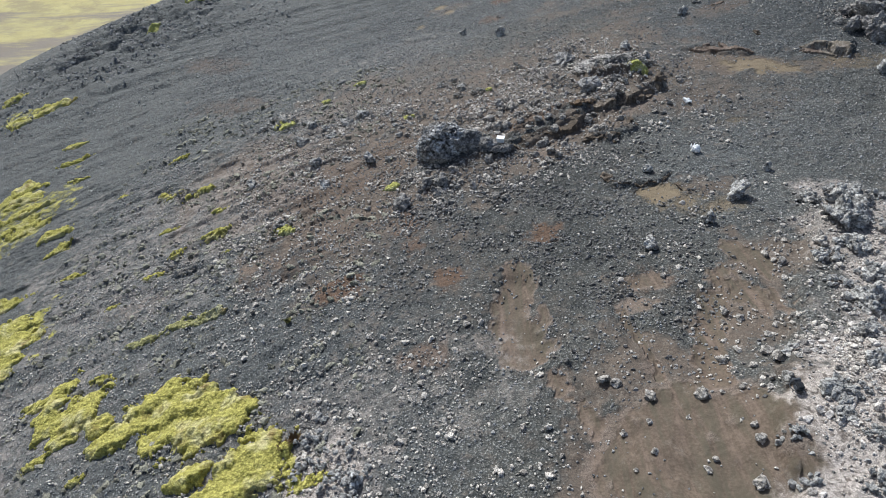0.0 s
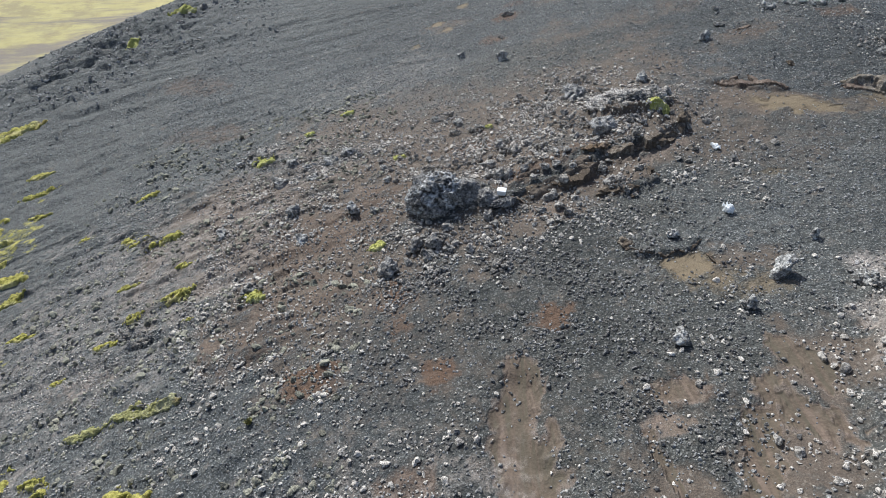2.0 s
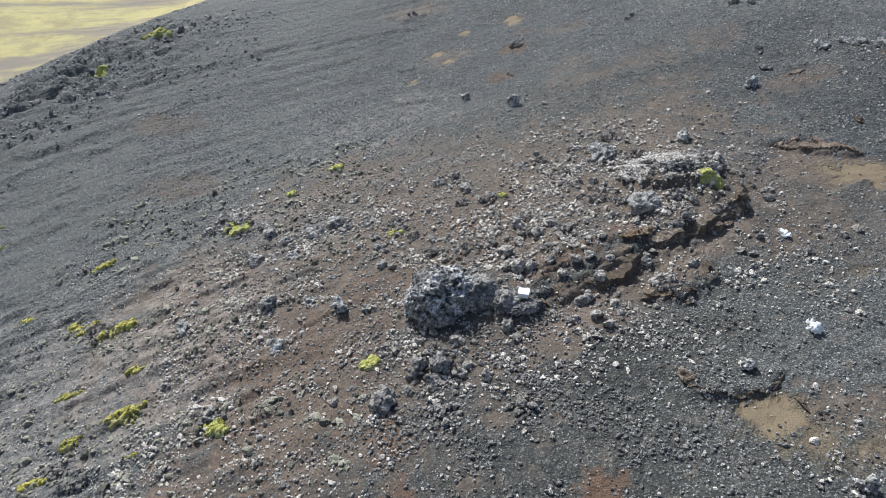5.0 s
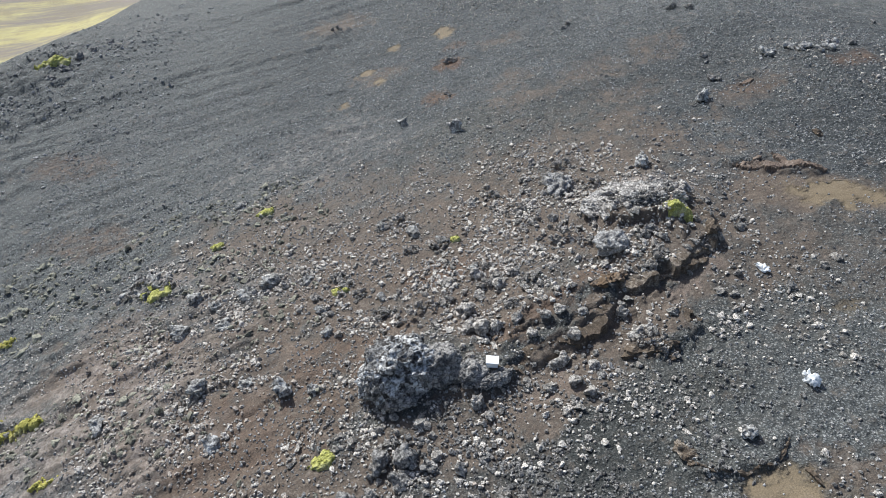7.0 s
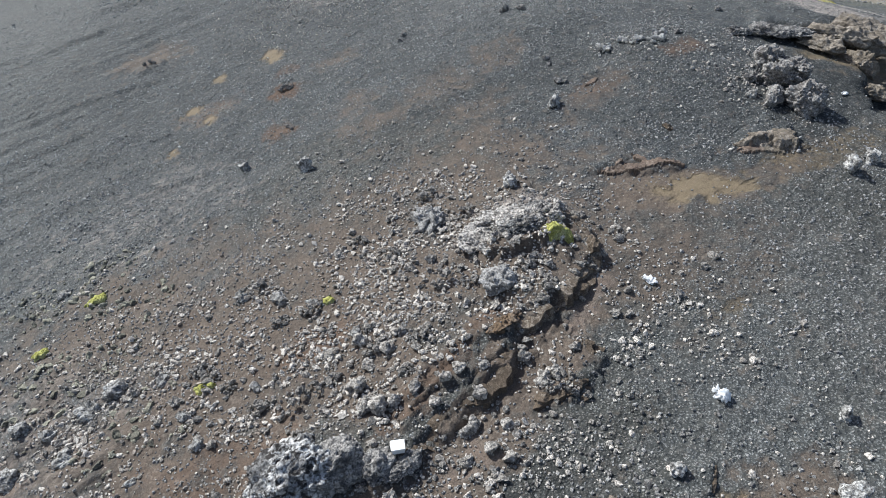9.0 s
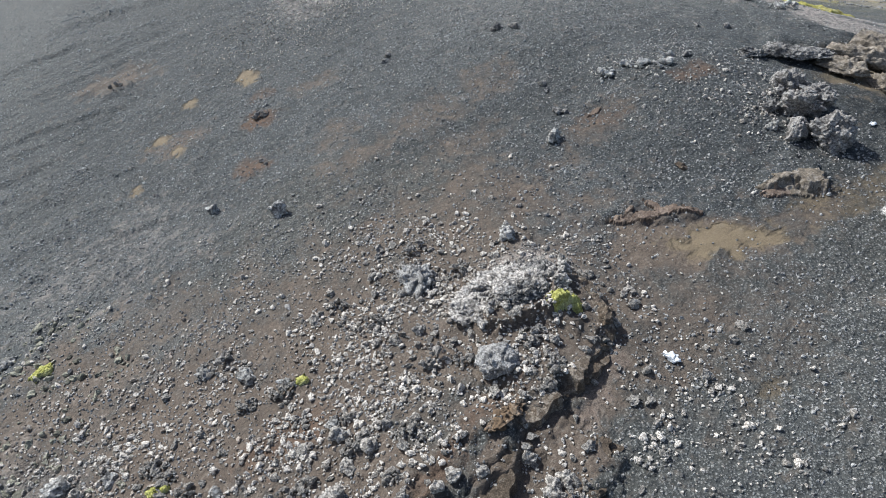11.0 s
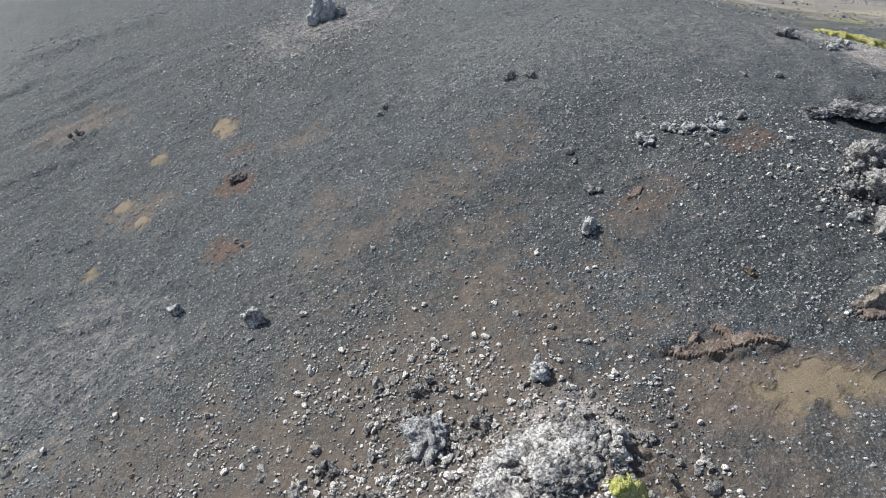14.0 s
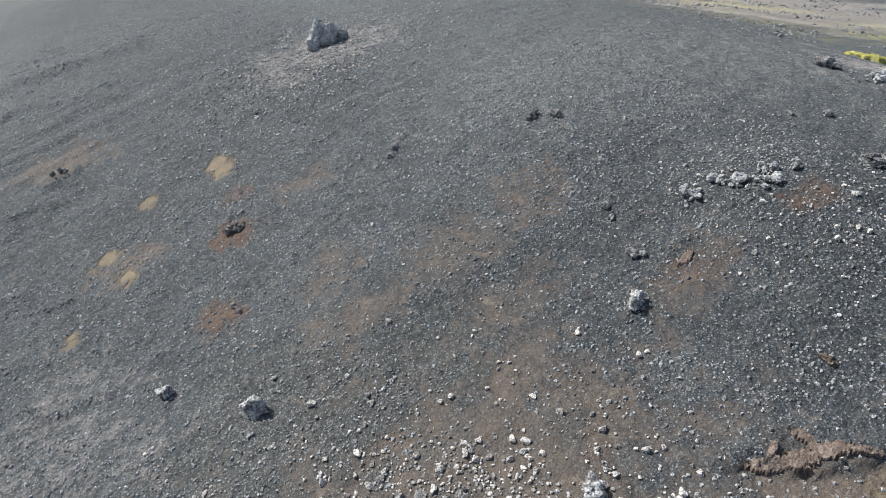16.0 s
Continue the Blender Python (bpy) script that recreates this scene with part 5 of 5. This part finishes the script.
# ---- left behind on the slope ----
def box_mesh(name, sx, sy, sz, mat, bevel=0.01, taper=0.0, noise_amp=0.0):
    bm = bmesh.new()
    bmesh.ops.create_cube(bm, size=1.0)
    for v in bm.verts:
        k = 1 - taper * (0.5 - v.co.z)
        v.co = Vector((v.co.x * sx * k, v.co.y * sy * k, v.co.z * sz))
    bmesh.ops.bevel(bm, geom=bm.edges[:], offset=bevel, segments=3, affect="EDGES", profile=0.6)
    if noise_amp:
        bmesh.ops.subdivide_edges(bm, edges=bm.edges[:], cuts=2, use_grid_fill=True)
        for v in bm.verts:
            v.co += noise.noise_vector(v.co * 7) * noise_amp
    me = bpy.data.meshes.new(name)
    bm.to_mesh(me)
    bm.free()
    me.materials.append(mat)
    for p in me.polygons:
        p.use_smooth = bool(noise_amp)
    return me


def strap_mesh(name, pts, radius, mat):
    cu = bpy.data.curves.new(name, "CURVE")
    cu.dimensions, cu.bevel_depth, cu.bevel_resolution = "3D", radius, 2
    sp = cu.splines.new("BEZIER")
    sp.bezier_points.add(len(pts) - 1)
    for b, p in zip(sp.bezier_points, pts):
        b.co, b.handle_left_type, b.handle_right_type = p, "AUTO", "AUTO"
    tmp = bpy.data.objects.new(name, cu)
    me = bpy.data.meshes.new_from_object(tmp)
    bpy.data.objects.remove(tmp)
    me.name = name
    me.materials.append(mat)
    return me


cool = new("foam_box")
cool.matrix_world = pose(2.48, 22.62, land_at(2.48, 22.62) + 0.10, 2, -3, -14) @ Matrix.Scale(0.88, 4)
tagged(cool, "white foam box with a closed lid on the ledge", "box", kind="thing")
part("body", box_mesh("body", 0.34, 0.27, 0.17, FOAM, 0.012, 0.06), cool).location = (0, 0, 0.085)
part("lid", box_mesh("lid", 0.37, 0.30, 0.06, FOAM, 0.014), cool, "white fitted lid").location = (0, 0, 0.19)


def bag(x, y, sx, sy, sz, seed, turn, label):
    root = new("plastic_bag")
    root.matrix_world = pose(x, y, land_at(x, y), 0, 0, turn)
    tagged(root, label, "bag", "white bags", "thing")
    v, t = rock_shape(4, seed, 0.55, 3, 0.10)
    v = v / np.abs(v).max(0) * np.array([sx, sy, sz]) / 2
    v[:, 2] += 0.10 * sz * np.sin(v[:, 0] * 34 + v[:, 1] * 21) + sz * 0.36
    part("body", mesh_np("body", v, t, PLASTIC, True), root)
    ear, te = rock_shape(3, seed + 1, 0.5, 3, 0.1)
    ear = ear / np.abs(ear).max(0) * np.array([sx * 0.2, sy * 0.32, sz * 0.55]) / 2
    for k, s in enumerate((-1, 1)):
        part("handle", mesh_np("handle", ear * (1, 1 - 0.2 * k, 1 + 0.3 * k), te, PLASTIC, True), root, "twisted bag handle").location = (s * sx * 0.16 - sx * 0.1, sy * 0.42, sz * 0.45)
    return root


bag(10.34, 24.24, 0.46, 0.34, 0.22, 601, -30, "crumpled white plastic bag lying flat on gravel")
bag(9.58, 20.55, 0.36, 0.40, 0.34, 605, 10, "full white plastic bag standing on gravel")
bag(22.5, 28.95, 0.34, 0.2, 0.14, 609, 20, "small pale plastic bag on the gully floor")

pack = new("backpack")
pack.matrix_world = pose(7.62, 8.35, land_at(7.62, 8.35) + 0.09, -70, 8, 14) @ Matrix.Scale(0.47, 4)
tagged(pack, "black backpack with straps lying on pale gravel", "backpack", kind="thing")
part("body", box_mesh("body", 0.36, 0.26, 0.50, NYLON, 0.06, 0.1, 0.02), pack).location = (0, 0, 0.25)
part("top_flap", box_mesh("top_flap", 0.37, 0.28, 0.11, TRIM, 0.04, 0, 0.012), pack, "grey padded top flap").location = (0, -0.01, 0.50)
part("front_pocket", box_mesh("front_pocket", 0.28, 0.09, 0.26, NYLON, 0.035, 0, 0.01), pack).location = (0, -0.16, 0.2)
for s in (-1, 1):
    part("side_pocket", box_mesh("side_pocket", 0.06, 0.16, 0.22, TRIM, 0.025, 0, 0.008), pack).location = (s * 0.20, 0, 0.16)
    part("shoulder_strap", strap_mesh("shoulder_strap", [(s * 0.09, 0.14, 0.50), (s * 0.16, 0.26, 0.40), (s * 0.17, 0.24, 0.18), (s * 0.15, 0.14, 0.06)], 0.022, TRIM), pack)
    part("hip_strap", strap_mesh("hip_strap", [(s * 0.17, 0.08, 0.08), (s * 0.30, 0.12, 0.05), (s * 0.40, 0.02, 0.03)], 0.018, NYLON), pack)
part("grab_loop", strap_mesh("grab_loop", [(-0.05, 0.12, 0.53), (0, 0.15, 0.60), (0.05, 0.12, 0.53)], 0.012, TRIM), pack)


# ---- loose stones ----
def rubble_near(x, y):
    """How thickly rubble lies: most round the outcrops and below the ledges."""
    w = bump(x, y, 7.4, 27.4, 2.8, 1.0) + bump(x, y, 5.0, 28.2, 2.6, 0.6) + bump(x, y, 2.0, 25.5, 2.4, 0.6) + bump(x, y, -0.3, 20.8, 1.8, 0.9) + bump(x, y, 3.5, 22.2, 2.2, 0.6) + bump(x, y, 6.5, 23.0, 1.8, 0.6) + bump(x, y, 12.3, 13.0, 3.0, 0.9) + bump(x, y, 9.8, 9.0, 2.4, 1.0)
    w = w + bump(x, y, 18.0, 35.8, 1.6, 0.22) + bump(x, y, 20.0, 31.0, 2.2, 0.5) + bump(x, y, -9.0, 30.8, 1.3, 0.8) + bump(x, y, 12.0, 58.0, 4.5, 0.8) + bump(x, y, -1.5, 27.5, 2.0, 0.5) + bump(x, y, -5.0, 28.0, 2.2, 0.35) + bump(x, y, 9.6, 27.5, 1.5, 0.6) + bump(x, y, 10.6, 22.8, 1.8, 0.35) + bump(x, y, 6.0, 31.0, 2.5, 0.4)
    w = w + bump(x, y, -2.6, 8.6, 1.2, 0.35) + bump(x, y, 0.8, 9.0, 2.6, 0.14) + bump(x, y, -24.5, 55.5, 5.0, 0.5)
    return np.clip(w, 0, 0.75)


def spread(x, y):
    bare = np.maximum(blobs(x, y, SILT, 0.3), np.maximum(0.5 * blobs(x, y, SOIL), blobs(x, y, TAN)))
    return np.clip(0.55 + 0.5 * fbm(x * 0.5, y * 0.5, octaves=3, seed=77), 0.05, 1) * (1 - 0.88 * bare)


def pebble_field(name, count, level, lo, hi, power, where, weight, seed, mat, label, sink=0.25):
    """Many loose stones in one sheet; weight says how thickly they lie."""
    rs = np.random.RandomState(seed)
    (xa, xb), (ya, yb) = where
    tries = count * 12
    x, y = rs.uniform(xa, xb, tries), rs.uniform(ya, yb, tries)
    keep = (rs.rand(tries) < weight(x, y)) & (np.hypot(x - 10.34, y - 24.24) > 0.5) & (np.hypot(x - 9.58, y - 20.55) > 0.4) & (np.hypot(x - 2.42, y - 22.5) > 0.35) & (np.hypot(x - 7.6, y - 8.3) > 0.45)
    x, y = x[keep][:count], y[keep][:count]
    n = len(x)
    kinds = [rock_shape(level, seed + 3 * k, 0.6, 8, 0) for k in range(12)]
    nv, nt = len(kinds[0][0]), len(kinds[0][1])
    size = lo * (hi / lo) ** (rs.rand(n) ** power) / 2
    verts, tris = np.empty((n, nv, 3)), np.empty((n, nt, 3), np.int64)
    pick = rs.randint(0, 12, n)
    ang, tip = rs.uniform(0, 2 * np.pi, n), rs.normal(0, 0.4, n)
    prop = np.stack([rs.uniform(0.8, 1.25, n), rs.uniform(0.65, 1.0, n), rs.uniform(0.5, 0.85, n)], 1) * size[:, None]
    for k, (kv, kt) in enumerate(kinds):
        m = pick == k
        p = kv[None] * prop[m][:, None, :]
        ct, st = np.cos(tip[m])[:, None], np.sin(tip[m])[:, None]
        py, pz = p[..., 1] * ct - p[..., 2] * st, p[..., 1] * st + p[..., 2] * ct
        ca, sa = np.cos(ang[m])[:, None], np.sin(ang[m])[:, None]
        verts[m] = np.stack([p[..., 0] * ca - py * sa, p[..., 0] * sa + py * ca, pz], -1)
        tris[m] = kt[None]
    z = land(x, y) + size * 0.7 * (1 - 2 * sink)
    verts += np.stack([x, y, z], 1)[:, None, :]
    tris += (np.arange(n) * nv)[:, None, None]
    return tagged(new(name, mesh_np(name, verts.reshape(-1, 3), tris.reshape(-1, 3), mat)), label, "stones", kind="stuff")


def chip_field(name, count, lo, hi, power, where, weight, seed, mat, label, rise=0.6):
    """A sheet of small angular gravel, eight faces a stone."""
    rs = np.random.RandomState(seed)
    (xa, xb), (ya, yb) = where
    x, y = rs.uniform(xa, xb, count * 4), rs.uniform(ya, yb, count * 4)
    keep = rs.rand(count * 4) < weight(x, y)
    x, y = x[keep][:count], y[keep][:count]
    n = len(x)
    size = lo * (hi / lo) ** (rs.rand(n) ** power) / 2
    turn = rs.uniform(0, 6.283, n)[:, None] + np.radians([0, 90, 180, 270, 30, 150, 270])[None] + rs.normal(0, 0.25, (n, 7))
    rad = size[:, None] * np.array([1, 1, 1, 1, 0.6, 0.6, 0.6])[None] * rs.uniform(0.7, 1.2, (n, 7))
    up = size[:, None] * np.array([-0.5, -0.5, -0.5, -0.5, rise, rise, rise])[None] * rs.uniform(0.6, 1.25, (n, 7))
    v = np.stack([x[:, None] + rad * np.cos(turn), y[:, None] + rad * np.sin(turn), land(x, y)[:, None] + up], -1)
    faces = np.array([(0, 1, 4), (1, 5, 4), (1, 2, 5), (2, 3, 6), (2, 6, 5), (3, 0, 6), (0, 4, 6), (4, 5, 6)])
    t = (np.arange(n) * 7)[:, None, None] + faces[None]
    return tagged(new(name, mesh_np(name, v.reshape(-1, 3), t.reshape(-1, 3), mat)), label, "stones", kind="stuff")


# rubble stones that can be told apart
rs = np.random.RandomState(900)
made = 0
while made < 290:
    x, y = rs.uniform(-7, 13), rs.uniform(18.5, 33)
    if rs.rand() < rubble_near(np.array([x]), np.array([y]))[0] ** 1.5:
        s = 0.18 * (0.42 / 0.18) ** (rs.rand() ** 1.8)
        ob = new("rubble_stone", PALE_STONES[made % 10])
        ob.matrix_world = pose(x, y, land_at(x, y) + 0.16 * s, rs.uniform(-25, 25), rs.uniform(-25, 25), rs.uniform(0, 360)) @ Matrix.Diagonal((s, s * rs.uniform(0.75, 1), s * rs.uniform(0.6, 0.9), 1))
        tagged(ob, "pale lichened lava rubble stone near the outcrops", "rock", "rubble stones", "thing")
        made += 1

def pale_spread(x, y):
    """Pale stones: thick at the rubble, thin elsewhere, few on bare soil."""
    bare = np.maximum(blobs(x, y, SILT, 0.3), np.maximum(0.6 * blobs(x, y, [r for r in SOIL if r[1] < 16]), blobs(x, y, TAN)))
    clump = np.clip(0.42 + 1.1 * fbm(x * 1.1, y * 1.1, octaves=4, seed=78, gain=0.65), 0, 1)
    low = 0.12 * smooth(33, 27, y) * smooth(13, 7, x) + 0.02 + 0.05 * bump(x, y, -1, 9, 6, 1) + 0.28 * bump(x, y, -11, 20, 9, 1) + 0.10 * bump(x, y, -7, 30, 6, 1) + 0.08 * bump(x, y, -5, 23.5, 4.0, 1) + 0.12 * bump(x, y, -2, 29, 3.5, 1) + 0.14 * bump(x, y, 2, 32.5, 4.0, 1)
    low = low * (1 - 0.65 * bump(x, y, 4.0, 17.0, 4.5, 1))
    face = np.zeros(x.shape)
    for line, *_ in LEDGES[:4] + LEDGES[-3:]:
        d, _s = along(x, y, line)
        face = np.maximum(face, smooth(-0.9, -0.3, d) * smooth(0.35, 0.1, d))
    return np.clip(rubble_near(x, y) * (0.35 + 0.65 * clump) + low * clump * 1.6, 0, 1) * (1 - 0.9 * bare) * (1 - 0.75 * face)


pebble_field("loose_stones", 7500, 2, 0.08, 0.25, 2.0, ((-9, 22), (5, 46)), lambda x, y: pale_spread(x, y) ** 1.4, 501, STONE, "pale weathered lava stones strewn over the slope")
pebble_field("loose_stones", 21000, 1, 0.055, 0.14, 1.6, ((-16, 22), (5, 46)), pale_spread, 504, STONE, "small pale stones strewn over the slope")
chip_field("gravel_scatter", 42000, 0.06, 0.16, 2.2, ((-17, 22), (5, 48)), spread, 502, GRIT, "small dark gravel stones strewn over the slope")
chip_field("gravel_scatter", 9000, 0.07, 0.17, 2.4, ((-36, 42), (28, 84)), lambda x, y: np.clip(0.7 * spread(x, y) + rubble_near(x, y), 0, 1), 503, PALE_GRIT, "grey stones strewn over the far slope", 0.4)
pebble_field("shoulder_rubble", 5000, 1, 0.10, 0.36, 2.2, ((-38, -12), (38, 76)), lambda x, y: np.clip(bump(x, y, -24.5, 55.0, 9.0, 1.0) + bump(x, y, -30.0, 46.0, 7.0, 0.7), 0, 1) * np.clip(0.4 + fbm(x * 0.4, y * 0.4, octaves=3, seed=79), 0, 1), 505, GRIT, "dark angular lava rubble on the far shoulder", 0.42)
pebble_field("crag_debris", 4200, 1, 0.07, 0.19, 2.0, ((2, 22), (46, 68)), lambda x, y: np.clip(bump(x, y, 11.5, 57.0, 4.5, 1.0) + bump(x, y, 7.5, 54.5, 4.0, 0.5), 0, 1), 506, STONE, "pale debris round the lava crag")

pebble_field("crust_rubble", 3600, 2, 0.06, 0.28, 2.6, ((6.5, 18), (4, 18)), lambda x, y: blobs(x, y, PALE) * smooth(6.4, 8.0, x) * np.clip(0.5 + fbm(x, y, octaves=3, seed=81), 0, 1), 507, CRUST_STONE, "dark and pale lichened lava clinker crusting the bank", 0.4)
pebble_field("flank_rubble", 4000, 1, 0.10, 0.4, 2.4, ((36, 80), (50, 84)), lambda x, y: np.clip(0.3 + fbm(x * 0.2, y * 0.5, octaves=3, seed=82), 0, 1), 508, GRIT, "grey stones strewn on the far flank", 0.35)
pebble_field("upper_stones", 3800, 2, 0.05, 0.11, 2.2, ((12, 42), (31, 58)), lambda x, y: np.clip(0.25 + 0.75 * fbm(x * 0.5, y * 0.5, octaves=4, seed=83, gain=0.6) + bump(x, y, 18.0, 36.0, 2.2, 0.8), 0, 1) * smooth(13, 18, x), 509, LAVA_HEAP, "grey clinkery stones strewn over the upper slope", 0.3)
pebble_field("clinker_scatter", 5000, 2, 0.06, 0.19, 2.0, ((-6, 12), (10, 23)), lambda x, y: np.clip(bump(x, y, 2.0, 18.5, 4.5, 0.5) + bump(x, y, 1.5, 20.3, 2.2, 0.6) + bump(x, y, 5.5, 14.0, 3.0, 0.2), 0, 1) * np.clip(0.5 + 1.2 * fbm(x * 0.9, y * 0.9, octaves=4, seed=84, gain=0.6), 0, 1) * (1 - 0.9 * np.maximum(blobs(x, y, SILT, 0.3), blobs(x, y, TAN))), 510, CLINKER, "dark clinkery lava stones below the outcrop", 0.3)
chip_field("far_gravel", 9000, 0.06, 0.2, 2.0, ((-16, 16), (38, 76)), lambda x, y: np.clip(0.45 + 0.9 * fbm(x * 0.35, (y - 0.22 * x) * 0.9, octaves=4, seed=85, gain=0.6), 0, 1) * (1 - 0.9 * blobs(x, y, TAN)), 511, PALE_GRIT, "grey gravel stones on the far slope", 0.4)
pebble_field("soil_stones", 2000, 2, 0.06, 0.19, 2.2, ((-11, 4), (18, 33)), lambda x, y: np.clip(bump(x, y, -5.0, 23.5, 4.0, 0.8) + bump(x, y, -1.5, 28.5, 4.0, 0.7) + bump(x, y, -7.5, 28.5, 3.0, 0.5), 0, 1) * np.clip(0.45 + 1.1 * fbm(x * 0.8, y * 0.8, octaves=4, seed=87, gain=0.6), 0, 1), 513, SOIL_STONE, "brown dusty lava stones strewn over the soil", 0.3)
pebble_field("turf_clods", 2600, 2, 0.10, 0.38, 2.2, ((-18, -2), (8, 36)), lambda x, y: np.clip(0.2 + 1.1 * fbm(x * 0.5, (y - 0.3 * x) * 1.0, octaves=4, seed=86, gain=0.6), 0, 1), 512, CLOD, "grey crusted clods half sunk in the gravel", 0.45)
